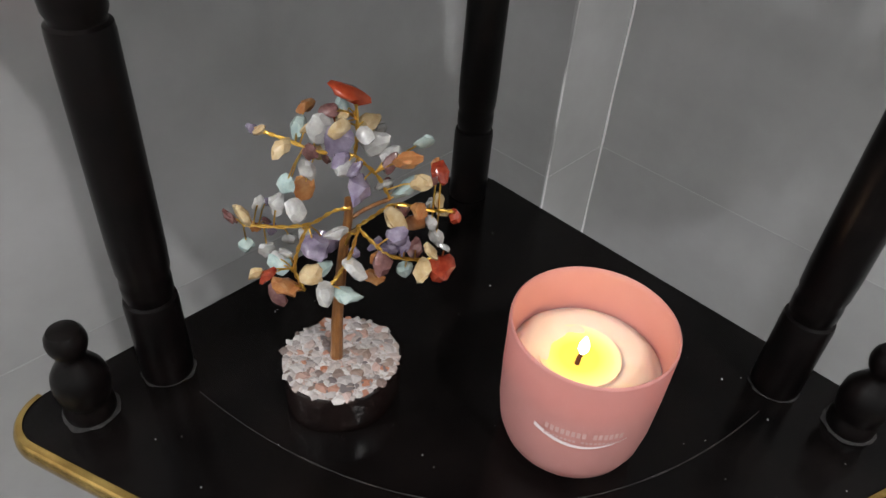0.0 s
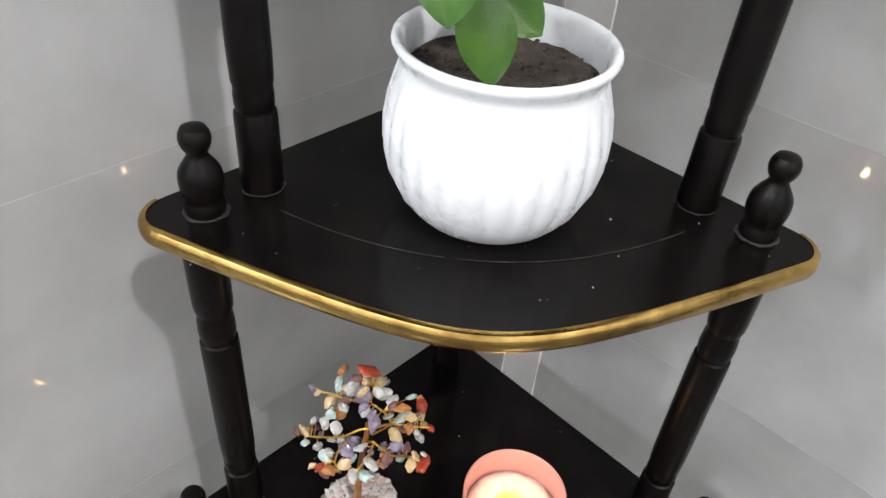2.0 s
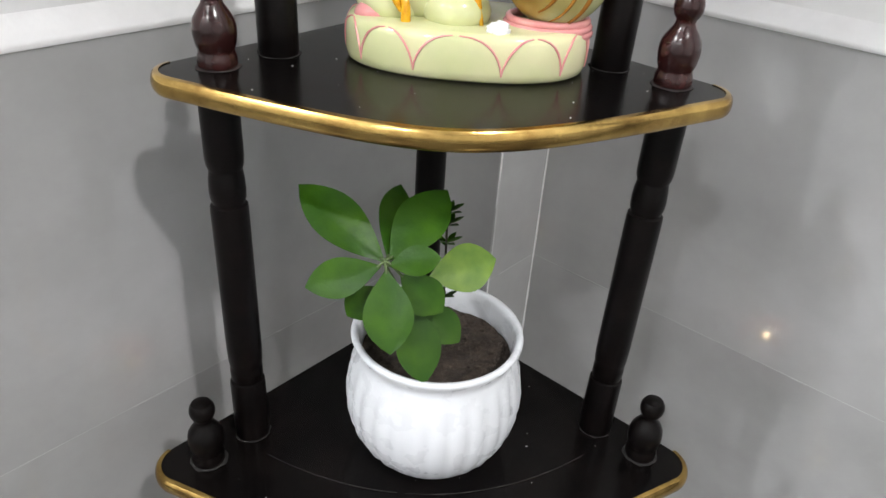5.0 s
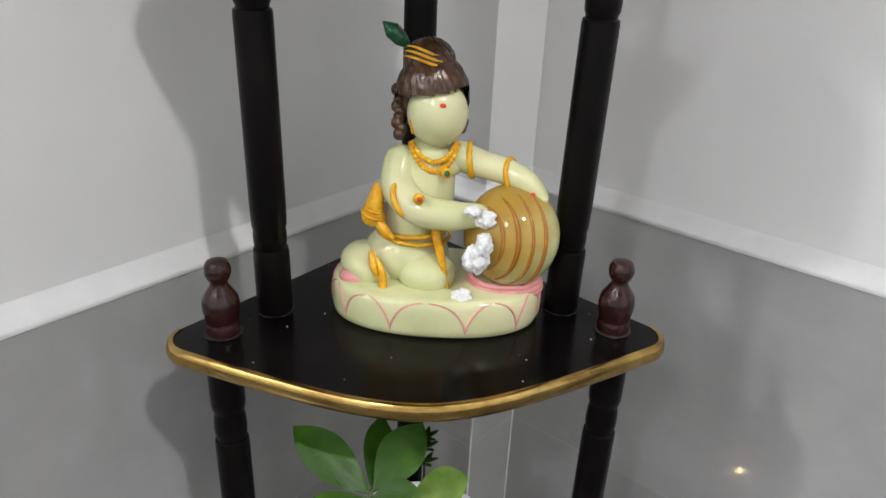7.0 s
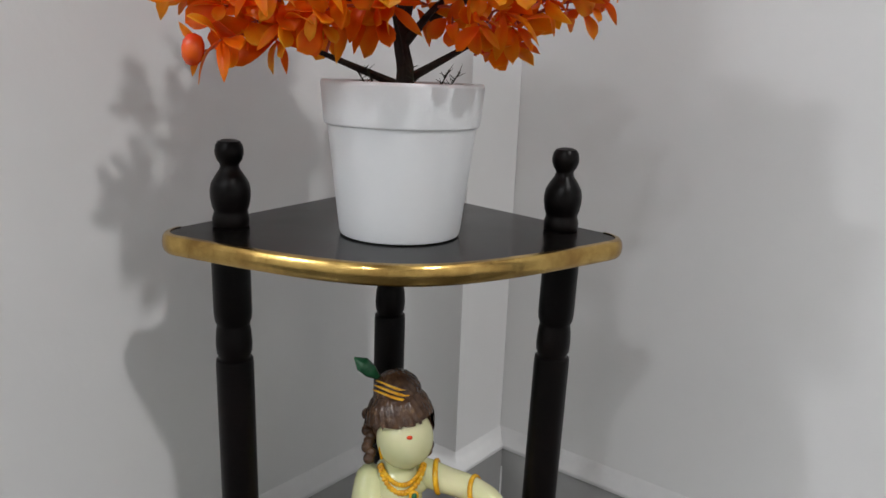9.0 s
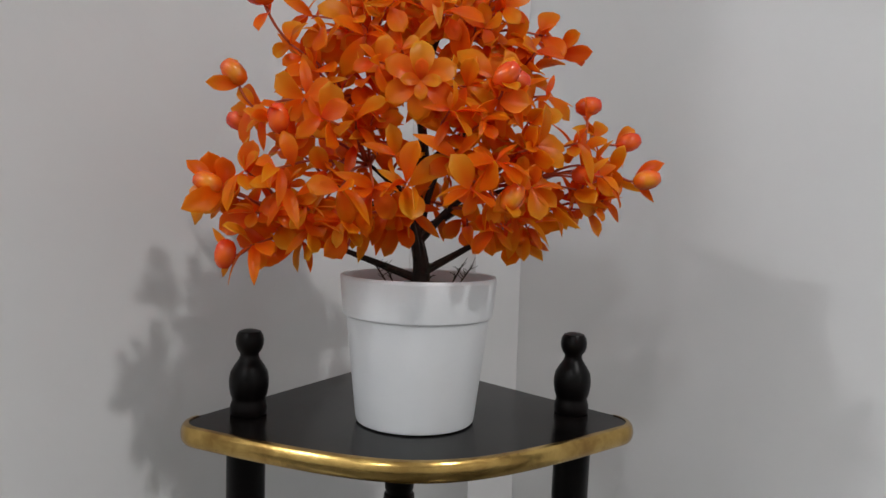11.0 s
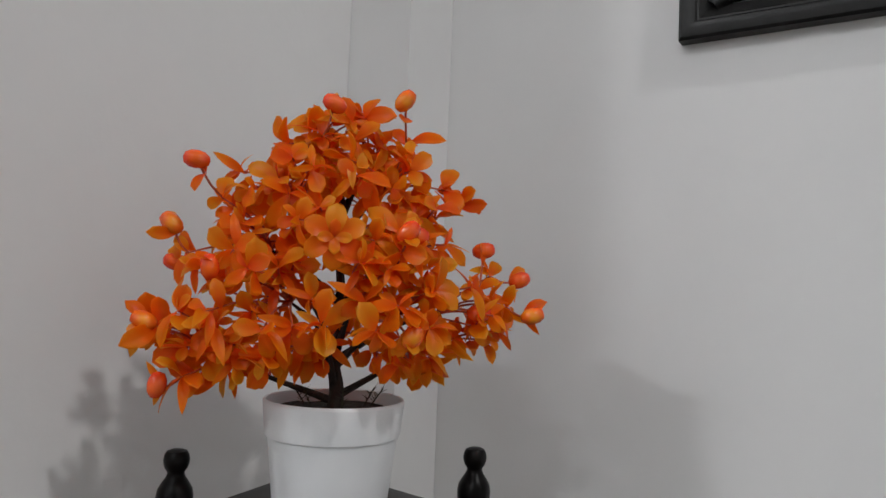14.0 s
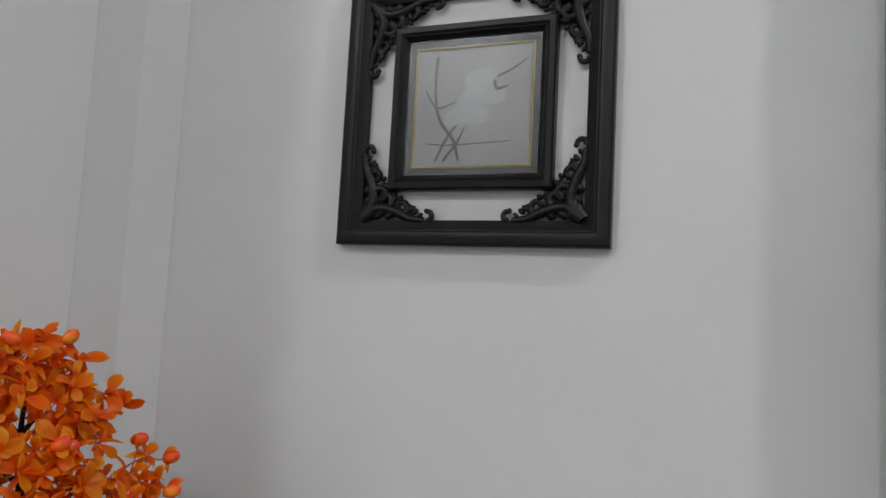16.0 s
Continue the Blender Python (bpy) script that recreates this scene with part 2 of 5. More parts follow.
def post_profile(h, r=POST_R):
    """A turned post of height h: a plain foot, a groove and neck, a long shaft, a bead, a plain head."""
    lo, up = 0.050, h - 0.078
    rows = [(r * 1.0, 0), (r * 1.02, 0.002), (r * 1.02, lo - 0.003), (r * 0.98, lo - 0.0008), (r * 0.86, lo), (r * 0.86, lo + 0.0015), (r * 0.93, lo + 0.003),
            (r * 0.94, lo + 0.010), (r * 0.90, lo + 0.014), (r * 0.97, lo + 0.017), (r * 1.0, lo + 0.03),
            (r * 1.0, up - 0.004), (r * 0.97, up - 0.001), (r * 0.84, up), (r * 0.84, up + 0.0015), (r * 0.93, up + 0.004), (r * 0.96, up + 0.010), (r * 0.92, up + 0.018),
            (r * 0.86, up + 0.0225), (r * 0.86, up + 0.0235), (r * 0.97, up + 0.027), (r * 1.0, up + 0.032), (r * 1.0, h)]
    return rows


def finial_profile():
    s = 0.0545
    rows = [(0.0112, 0), (0.0115, 0.02), (0.0116, 0.09), (0.0108, 0.14), (0.0104, 0.17), (0.0106, 0.19), (0.0116, 0.24), (0.0125, 0.34), (0.0125, 0.42), (0.0117, 0.50), (0.0092, 0.58),
            (0.0066, 0.65), (0.0058, 0.69), (0.0060, 0.72), (0.0076, 0.76), (0.0087, 0.82), (0.0089, 0.87), (0.0083, 0.93), (0.0068, 0.975), (0.004, 0.995), (0, 1.0)]
    return [(r, z * s) for r, z in rows]


for k, level in enumerate(LEVELS):
    z = level[0]
    board = part("shelf", shelf(level), LACQUER, rack, "black lacquered shelf board with a bowed front")
    part("edging", edging(level), BRASS, board, "polished brass bead on the shelf's front edge")
    for x, y in FRONT[k]:
        part("finial", lathe(finial_profile(), 28), MAHOGANY if k == 2 else POST_BLACK, rack, "turned dark wooden finial", pose(x, y, z + 0.0005))
    if k < 3:
        top = LEVELS[k + 1][0] - THICK
        for (px, py), (qx, qy) in zip((*FEET[k], BACKS[k]), (*HEADS[k], BACKS[k + 1])):
            d = Vector((qx - px, qy - py, top - z))
            part("post", lathe(post_profile(d.length), 28), POST_BLACK, rack, "turned black wooden post", Matrix.Translation((px, py, z)) @ d.to_track_quat("Z", "Y").to_matrix().to_4x4())
for x, y in (*FRONT[0], BACKS[0]):
    part("leg", lathe(post_profile(LEVELS[0][0] - THICK), 24), POST_BLACK, rack, "turned black wooden leg", pose(x, y, 0))

# ---------------------------------------------------------------- tiles of the dado
def tile_mesh(w, h):
    return mesh_of("tile", box(0, 0, 0, w, T, h), TILE)


JOINT = 0.0011
ROWS_Z = [0.001, 0.2740, 0.5900, LEDGE - 0.001]


def tiles(parent, along, lengths, row, shared={}):
    """Tiles side by side: along(a) gives the pose of a tile that begins a metres along the wall; lengths: begin and end of each."""
    z, high = ROWS_Z[row], ROWS_Z[row + 1] - ROWS_Z[row] - JOINT
    for a, b in lengths:
        key = (round(b - a - JOINT, 4), round(high, 4))
        if key not in shared:
            shared[key] = tile_mesh(*key)
        ob = new("tile", shared[key])
        ob.parent = parent
        ob.matrix_local = along(a) @ pose(0, 0, z)


def runs(first, start, end, step=0.6):
    out, a, b = [], start, first
    while a < end - 0.02:
        out.append((a, min(b, end)))
        a, b = b, b + step
    return out


for row in range(3):
    # right-hand wall: begins at the box, x runs along the wall, the tile's back lies on the wall
    tiles(wall_right, lambda a: pose(a, -T - 0.0004, 0), runs(0.673, BOX_X + T, SIDE - 0.02), row)
    # left-hand wall: begins at the box, runs towards -y
    tiles(wall_left, lambda a: pose(0.0004, -a, 0, 0, 0, -90), runs(0.694, -BOX_Y + T, END - 0.002), row)
    tiles(pipe_box, lambda a: pose(BOX_X + 0.0004, -a, 0, 0, 0, -90), [(T + 0.001, -BOX_Y + T * 0.9)], row)
    tiles(pipe_box, lambda a: pose(a, BOX_Y - T - 0.0004, 0), [(T + 0.001, BOX_X + T * 0.9)], row)


def fillet(path, d=T + 0.0015, h=0.013):
    """A sloping mortar bead on the tiles: path is the line of the wall's face, with the way out of the wall at each point."""
    bm = bmesh.new()
    rings = []
    for (x, y), (ox, oy) in path:
        rings.append([bm.verts.new((x + ox * a, y + oy * a, LEDGE + b)) for a, b in ((0, -0.002), (d, -0.002), (d + 0.0008, 0.0005), (d, 0.003), (d * 0.55, 0.0075), (d * 0.2, h), (0, h + 0.004))])
    for a, b in zip(rings, rings[1:]):
        for k in range(len(a)):
            bm.faces.new((a[k], a[(k + 1) % len(a)], b[(k + 1) % len(a)], b[k]))
    bm.faces.new(rings[0]), bm.faces.new(rings[-1])
    return bm


B = BOX_X
structure("trim_ledge_east", fillet([((B, 0), (1, -1)), ((SIDE - 0.01, 0), (0, -1))]), LEDGE_WHITE, "white mortar ledge along the top of the tiles", "trim", smooth=60)
structure("trim_ledge_north", fillet([((0, BOX_Y), (1, -1)), ((0, -END + 0.001), (1, 0))]), LEDGE_WHITE, "white mortar ledge along the top of the tiles", "trim", smooth=60)
structure("trim_ledge_box", fillet([((0, BOX_Y), (1, -1)), ((B, BOX_Y), (1, -1)), ((B, 0), (1, -1))]), LEDGE_WHITE, "white mortar ledge round the boxed-in pipe", "trim", smooth=60)

# white grout that fills the joints, a little behind the tiles' faces
part("grout", box(B + 0.001, -T - 0.0002, 0.001, SIDE - 0.01, -0.0002, LEDGE - 0.002), GROUT, wall_right)
part("grout", box(0.0002, -END + 0.002, 0.001, T + 0.0002, BOX_Y - 0.001, LEDGE - 0.002), GROUT, wall_left)
part("grout", box(B + 0.0002, BOX_Y - T, 0.001, B + T + 0.0002, -T, LEDGE - 0.002), GROUT, pipe_box)
part("grout", box(T, BOX_Y - T - 0.0002, 0.001, B + T - 0.0002, BOX_Y - 0.0002, LEDGE - 0.0025), GROUT, pipe_box)

# beads of white filler down the outer corner of the box and both inner corners
CORNER_WHITE = mottled("white_filler", [(0.3, G(0.74)), (0.7, G(0.82))], 60, rough=0.6, grain=0.4, grain_scale=200)


def bead(name, x, y, r, seed):
    """An uneven upright bead, thinner at the tile joints."""
    rows = [k * 0.012 + 0.002 for k in range(int((LEDGE - 0.004) / 0.012))]
    pts = [(x + 0.0005 * noise.noise(Vector((z * 14, seed, 0))), y + 0.0005 * noise.noise(Vector((z * 14, seed, 5))), z) for z in rows]
    rad = [r * (0.80 + 0.5 * noise.noise(Vector((z * 22, seed, 9)))) for z in rows]
    part(name, tube(pts, rad, 7), CORNER_WHITE, pipe_box, "white filler line in the tiled corner")


bead("corner_bead", B + T - 0.0004, BOX_Y - T + 0.0004, 0.0010, 1.3)
bead("corner_bead", B + T + 0.0012, -T - 0.0010, 0.0012, 4.1)
bead("corner_bead", T + 0.0012, BOX_Y - T - 0.0012, 0.0015, 7.7)

# ---------------------------------------------------------------- more materials
def translucent(name, stops, scale, amount, rough, grain=0.0):
    """Diffuse with light that passes through: leaves, jade, frosted glass."""
    m, t, b = material(name, rough)
    v = coords(t)
    n = node(t, "ShaderNodeTexNoise", Scale=scale, Detail=5)
    t.links.new(v, n.inputs["Vector"])
    col = ramp(t, n.outputs["Fac"], stops)
    t.links.new(col, b.inputs["Base Color"])
    tr = t.nodes.new("ShaderNodeBsdfTranslucent")
    t.links.new(col, tr.inputs["Color"])
    mx = t.nodes.new("ShaderNodeMixShader")
    mx.inputs["Fac"].default_value = amount
    t.links.new(b.outputs["BSDF"], mx.inputs[1])
    t.links.new(tr.outputs["BSDF"], mx.inputs[2])
    t.links.new(mx.outputs["Shader"], t.nodes["Material Output"].inputs["Surface"])
    if grain:
        g = node(t, "ShaderNodeTexNoise", Scale=scale * 12, Detail=3)
        t.links.new(v, g.inputs["Vector"])
        bump(t, b, g.outputs["Fac"], grain, 0.001)
    return m


WHITE_PLASTIC = mottled("white_plastic", [(0.3, (0.70, 0.72, 0.75)), (0.7, (0.74, 0.76, 0.79))], 25, rough=0.28, rough_var=0.06)
WHITE_CERAMIC = mottled("white_ceramic", [(0.3, (0.78, 0.80, 0.82)), (0.75, (0.84, 0.85, 0.86))], 18, rough=0.38, rough_var=0.08)
SOIL = mottled("soil", [(0.3, (0.020, 0.014, 0.010)), (0.6, (0.052, 0.037, 0.027)), (0.8, (0.11, 0.082, 0.062))], 90, detail=10, rough=0.95, grain=1.0, grain_scale=400, dist=0.003)
DARK_SOIL = mottled("dark_soil", [(0.3, (0.012, 0.009, 0.007)), (0.8, (0.04, 0.03, 0.022))], 120, rough=0.9, grain=1.0, grain_scale=300)
LEAF = translucent("green_leaf", [(0.3, (0.016, 0.070, 0.002)), (0.7, (0.046, 0.125, 0.004))], 45, 0.20, 0.38, grain=0.15)
LEAF.node_tree.nodes["Principled BSDF"].inputs["Specular IOR Level"].default_value = 0.32
LEAF_PALE = translucent("pale_green_leaf", [(0.3, (0.10, 0.22, 0.02)), (0.7, (0.20, 0.33, 0.035))], 70, 0.22, 0.35, grain=0.15)
STEM = mottled("green_stem", [(0.3, (0.06, 0.10, 0.03)), (0.7, (0.10, 0.14, 0.05))], 80, rough=0.6)
TWIG_DARK = mottled("dark_twig", [(0.3, (0.02, 0.02, 0.012)), (0.7, (0.05, 0.045, 0.025))], 80, rough=0.7)


def orange_plastic(name, island):
    """Soft orange plastic: redder at the stalk, yellower towards the tip and the rim, each leaf a little apart, half see-through."""
    m, t, b = material(name, 0.33)
    at = t.nodes.new("ShaderNodeAttribute")
    at.attribute_name = "along"
    o = t.nodes.new("ShaderNodeNewGeometry" if island else "ShaderNodeObjectInfo")
    rand = o.outputs["Random Per Island" if island else "Random"]
    n = node(t, "ShaderNodeTexNoise", Scale=70.0, Detail=3)
    t.links.new(coords(t), n.inputs["Vector"])
    k = t.nodes.new("ShaderNodeMath")
    k.operation = "MULTIPLY_ADD"
    k.inputs[1].default_value = 0.95
    t.links.new(rand, k.inputs[0])
    t.links.new(at.outputs["Fac"], k.inputs[2])
    j = t.nodes.new("ShaderNodeMath")
    j.operation = "MULTIPLY_ADD"
    j.inputs[1].default_value = 0.35
    t.links.new(n.outputs["Fac"], j.inputs[0])
    t.links.new(k.outputs[0], j.inputs[2])
    half = t.nodes.new("ShaderNodeMath")
    half.operation = "MULTIPLY"
    half.inputs[1].default_value = 0.47
    t.links.new(j.outputs[0], half.inputs[0])
    col = ramp(t, half.outputs[0], [(0.08, (0.86, 0.09, 0.016)), (0.30, (0.92, 0.165, 0.006)), (0.52, (0.94, 0.25, 0.005)), (0.72, (0.94, 0.39, 0.010)), (0.95, (0.94, 0.56, 0.04))])
    t.links.new(col, b.inputs["Base Color"])
    b.inputs["Specular IOR Level"].default_value = 0.34
    tr = t.nodes.new("ShaderNodeBsdfTranslucent")
    t.links.new(col, tr.inputs["Color"])
    mx = t.nodes.new("ShaderNodeMixShader")
    mx.inputs["Fac"].default_value = 0.62
    t.links.new(b.outputs["BSDF"], mx.inputs[1])
    t.links.new(tr.outputs["BSDF"], mx.inputs[2])
    t.links.new(mx.outputs["Shader"], t.nodes["Material Output"].inputs["Surface"])
    return m


ORANGE = orange_plastic("orange_leaf", False)
ORANGE_REST = orange_plastic("orange_leaf_inner", True)
ORANGE_STEM = mottled("orange_stem", [(0.3, (0.42, 0.07, 0.02)), (0.7, (0.55, 0.12, 0.03))], 90, rough=0.45)
BERRY = mottled("orange_berry", [(0.35, (0.80, 0.06, 0.008)), (0.6, (0.85, 0.17, 0.006)), (0.75, (0.85, 0.30, 0.010))], 60, detail=1, rough=0.16)
BERRY_RED = mottled("red_berry", [(0.35, (0.80, 0.03, 0.010)), (0.7, (0.86, 0.12, 0.006))], 60, detail=1, rough=0.16)
BARK = mottled("dark_bark", [(0.3, (0.012, 0.008, 0.006)), (0.7, (0.045, 0.028, 0.02))], 120, rough=0.8, grain=0.9, grain_scale=250)
GOLD_WIRE = mottled("gold_wire", [(0.3, (0.55, 0.30, 0.05)), (0.7, (0.80, 0.52, 0.12))], 200, rough=0.28, metal=1.0)
TRUNK = mottled("brown_wrapped_trunk", [(0.3, (0.13, 0.05, 0.012)), (0.7, (0.26, 0.11, 0.03))], 300, rough=0.4, grain=0.6, grain_scale=500, stretch=(1, 1, 0.3))


def gem_material(name, dark, pale):
    """Milky polished stone: veined colour, some light passes through."""
    m, t, b = material(name, 0.12)
    v = coords(t)
    n = node(t, "ShaderNodeTexNoise", Scale=170, Detail=5, Roughness=0.65)
    t.links.new(v, n.inputs["Vector"])
    t.links.new(ramp(t, n.outputs["Fac"], [(0.32, dark), (0.52, tuple((p + q) / 2 for p, q in zip(dark, pale))), (0.68, pale)]), b.inputs["Base Color"])
    b.inputs["Transmission Weight"].default_value, b.inputs["IOR"].default_value = 0.28, 1.5
    b.inputs["Subsurface Weight"].default_value = 0.35
    b.inputs["Subsurface Radius"].default_value = (0.004, 0.0035, 0.003)
    return m


STONES = {
    "R": gem_material("red_agate", (0.22, 0.02, 0.012), (0.50, 0.09, 0.04)),
    "O": gem_material("orange_agate", (0.42, 0.15, 0.05), (0.66, 0.34, 0.14)),
    "Y": gem_material("yellow_jade", (0.50, 0.34, 0.16), (0.72, 0.58, 0.36)),
    "P": gem_material("amethyst", (0.16, 0.12, 0.20), (0.38, 0.33, 0.42)),
    "W": gem_material("milky_quartz", (0.40, 0.39, 0.38), (0.66, 0.65, 0.62)),
    "A": gem_material("aquamarine", (0.36, 0.48, 0.46), (0.60, 0.70, 0.66)),
    "M": gem_material("maroon_jasper", (0.12, 0.05, 0.05), (0.30, 0.15, 0.14)),
}
CARNELIAN = mottled("carnelian", [(0.3, (0.30, 0.035, 0.015)), (0.7, (0.48, 0.08, 0.03))], 200, rough=0.15)
CHIPS, _t, _b = material("quartz_chips", 0.16)
_g = _t.nodes.new("ShaderNodeNewGeometry")
_b.inputs["Subsurface Weight"].default_value = 0.3
_b.inputs["Subsurface Radius"].default_value = (0.003, 0.003, 0.003)
_t.links.new(ramp(_t, _g.outputs["Random Per Island"], [(0.0, (0.34, 0.31, 0.30)), (0.30, (0.46, 0.43, 0.41)), (0.48, (0.24, 0.17, 0.14)), (0.62, (0.13, 0.11, 0.11)), (0.76, (0.38, 0.34, 0.32)), (0.92, (0.34, 0.13, 0.07)), (1.0, (0.55, 0.53, 0.52))]), _b.inputs["Base Color"])
QUARTZ = mottled("pale_quartz", [(0.3, (0.26, 0.19, 0.16)), (0.5, (0.42, 0.38, 0.36)), (0.7, (0.54, 0.51, 0.50))], 300, rough=0.2, grain=0.8, grain_scale=500)
RESIN = mottled("brown_bark_resin", [(0.3, (0.004, 0.003, 0.003)), (0.62, (0.014, 0.008, 0.007)), (0.85, (0.09, 0.07, 0.06))], 140, rough=0.10, grain=0.8, grain_scale=160)


# ---------------------------------------------------------------- scented candle
PEACH = translucent("frosted_peach_glass", [(0.3, (0.66, 0.32, 0.29)), (0.7, (0.70, 0.36, 0.33))], 20, 0.38, 0.34)
WAX, _t, _b = material("cream_wax", 0.35, base=(0.70, 0.56, 0.47))
_b.inputs["Subsurface Weight"].default_value = 0.6
_b.inputs["Subsurface Radius"].default_value = (0.02, 0.012, 0.008)
_b.inputs["Subsurface Scale"].default_value = 0.6
POOL, _t, _b = material("melted_wax", 0.12)
_l = _t.nodes.new("ShaderNodeVectorMath")
_l.operation = "LENGTH"
_t.links.new(coords(_t, (1, 1, 0)), _l.inputs[0])
_k = _t.nodes.new("ShaderNodeMath")
_k.operation = "MULTIPLY"
_k.inputs[1].default_value = 35
_t.links.new(_l.outputs["Value"], _k.inputs[0])
_t.links.new(ramp(_t, _k.outputs[0], [(0.30, (0.80, 0.60, 0.10)), (0.52, (0.82, 0.68, 0.28)), (0.66, (0.72, 0.58, 0.46))]), _b.inputs["Base Color"])
FLAME, _t, _b = material("candle_flame", 0.5)
_b.inputs["Emission Color"].default_value = (1.0, 0.70, 0.36, 1)
_b.inputs["Emission Strength"].default_value = 52
SOOT = mottled("burnt_wick", [(0.3, (0.02, 0.012, 0.01)), (0.7, (0.12, 0.03, 0.02))], 400, rough=0.9)
PRINT, _t, _b = material("pale_print", 0.5, base=(0.66, 0.42, 0.39))
STROKE, _t, _b = material("pale_stroke", 0.5, base=(0.76, 0.66, 0.66))

candle = thing("scented_candle", "burning scented candle in a frosted peach glass on the shelf", "candle", pose(0.0390, 0.2840, 0.3405))
jar = [(0.0, 0.0), (0.018, 0.0), (0.023, 0.0006), (0.0275, 0.003), (0.0312, 0.008), (0.0336, 0.015), (0.0350, 0.026), (0.0358, 0.045), (0.0362, 0.0735), (0.0360, 0.0748), (0.0354, 0.0752), (0.0348, 0.0746),
       (0.0345, 0.072), (0.0338, 0.040), (0.0322, 0.020), (0.026, 0.009), (0.0, 0.006)]
part("glass_jar", lathe(jar, 64), PEACH, candle, "frosted peach glass jar", smooth=60)
wax = bmesh.new()
rings = []
for r, z in ((0.0, 0.0505), (0.010, 0.0505), (0.0150, 0.0507), (0.0172, 0.0516), (0.0205, 0.0528), (0.0255, 0.0540), (0.0285, 0.0542), (0.0308, 0.0532), (0.0322, 0.0516), (0.0338, 0.0508), (0.0338, 0.030), (0.0, 0.030)):
    if r == 0:
        rings.append([wax.verts.new((0, 0, z))])
    else:
        row = []
        for k in range(64):
            a = 2 * math.pi * k / 64
            w = noise.noise(Vector((math.cos(a) * 2.2, math.sin(a) * 2.2, r * 60)))
            top = 0.0171 < r < 0.0334 and z > 0.040
            far = 1 + 0.06 * w if top else 1
            row.append(wax.verts.new((min(r * far, 0.0336) * math.cos(a), min(r * far, 0.0336) * math.sin(a), z + (0.0014 * w if top else 0))))
        rings.append(row)
for a, b in zip(rings, rings[1:]):
    for k in range(64):
        q = list(dict.fromkeys([a[k % len(a)], a[(k + 1) % len(a)], b[(k + 1) % len(b)], b[k % len(b)]]))
        wax.faces.new(q)
part("wax", wax, WAX, candle, "cream wax with a softened rim", smooth=60)
part("melted_pool", lathe([(0.0, 0.0512), (0.012, 0.0512), (0.0150, 0.0514), (0.0170, 0.0521), (0.0185, 0.0528), (0.0185, 0.0505), (0.0, 0.0505)], 48), POOL, candle, "clear yellow pool of melted wax", pose(-0.0025, 0.002, 0))
wick = part("wick", tube([(0, 0, 0.040), (0.0003, 0, 0.046), (0.0008, -0.0006, 0.0485), (0.0014, -0.001, 0.0495)], [0.0011, 0.0011, 0.0012, 0.0008], 8), SOOT, candle, "short charred wick", pose(-0.0040, -0.0020, 0.0098))
part("flame", lathe([(0.0, 0.0), (0.0011, 0.0006), (0.0019, 0.0024), (0.0019, 0.0042), (0.0012, 0.0068), (0.0004, 0.0088), (0.0, 0.0094)], 20), FLAME, wick, "small bright flame", pose(0.0010, -0.0004, 0.0485) @ Matrix.Diagonal((1.15, 1.15, 1.1, 1)))
# print on the glass: an unreadable line, and a swoosh under it
for z, parts_, h in ((0.0430, 15, 0.0034), (0.0395, 19, 0.0014)):
    bm = bmesh.new()
    for k in range(parts_):
        if k == 8:
            continue
        a0 = radians(-98 - 26 + 54 * k / parts_)
        w = radians(54 / parts_ * 0.68)
        vs = []
        for a, zz in ((a0, z), (a0 + w, z), (a0 + w, z + h), (a0, z + h)):
            rr = 0.03585 + 0.00045 * (zz - 0.03) / 0.02
            vs.append(bm.verts.new((rr * math.cos(a), rr * math.sin(a), zz)))
        bm.faces.new(vs)
    part("print", bm, PRINT, candle, "faint pale lettering bars")
bm = bmesh.new()
last = None
for k in range(25):
    s = k / 24
    a = radians(-98 - 34 + 66 * s)
    z = 0.0400 - 0.0046 * math.sin(math.pi * s) + 0.0012 * s
    h = 0.0022 * (1 - s) ** 0.7 + 0.0002
    cur = [bm.verts.new((0.0359 * math.cos(a), 0.0359 * math.sin(a), z + d)) for d in (0, h)]
    if last:
        bm.faces.new((last[0], cur[0], cur[1], last[1]))
    last = cur
part("swoosh", bm, STROKE, candle, "pale curved stroke under the lettering")


# ---------------------------------------------------------------- gemstone tree
def pebble(seed, r, flat=0.45, long=1.4, sub=2):
    rnd = random.Random(seed)
    b = bmesh.new()
    bmesh.ops.create_icosphere(b, subdivisions=sub, radius=r)
    off = Vector((rnd.uniform(0, 50), rnd.uniform(0, 50), rnd.uniform(0, 50)))
    for v in b.verts:
        d = 1 + 0.5 * noise.noise(v.co.normalized() * 1.4 + off)
        v.co = Vector((v.co.x * long, v.co.y, v.co.z * flat)) * d
    return b


gem_tree = thing("gemstone_tree", "small golden wire tree with mixed polished gemstones on a bark base", "ornament", pose(-0.0708, 0.3033, 0.3405))
rnd = random.Random(5)
base = bmesh.new()
rings = []
for z, f in ((0.0, 0.93), (0.001, 0.97), (0.008, 1.0), (0.018, 0.985), (0.0245, 1.0), (0.0255, 0.97), (0.0256, 0.0)):
    row = []
    for k in range(48):
        a = 2 * math.pi * k / 48
        r = 0.0272 * f * (1 + 0.05 * math.sin(2 * a + 0.6) + 0.025 * math.sin(5 * a) + 0.012 * noise.noise(Vector((math.cos(a) * 5, math.sin(a) * 5, z * 200))))
        row.append(base.verts.new((r * math.cos(a), r * math.sin(a), z)) if f else None)
    rings.append(row if f else [base.verts.new((0, 0, z))])
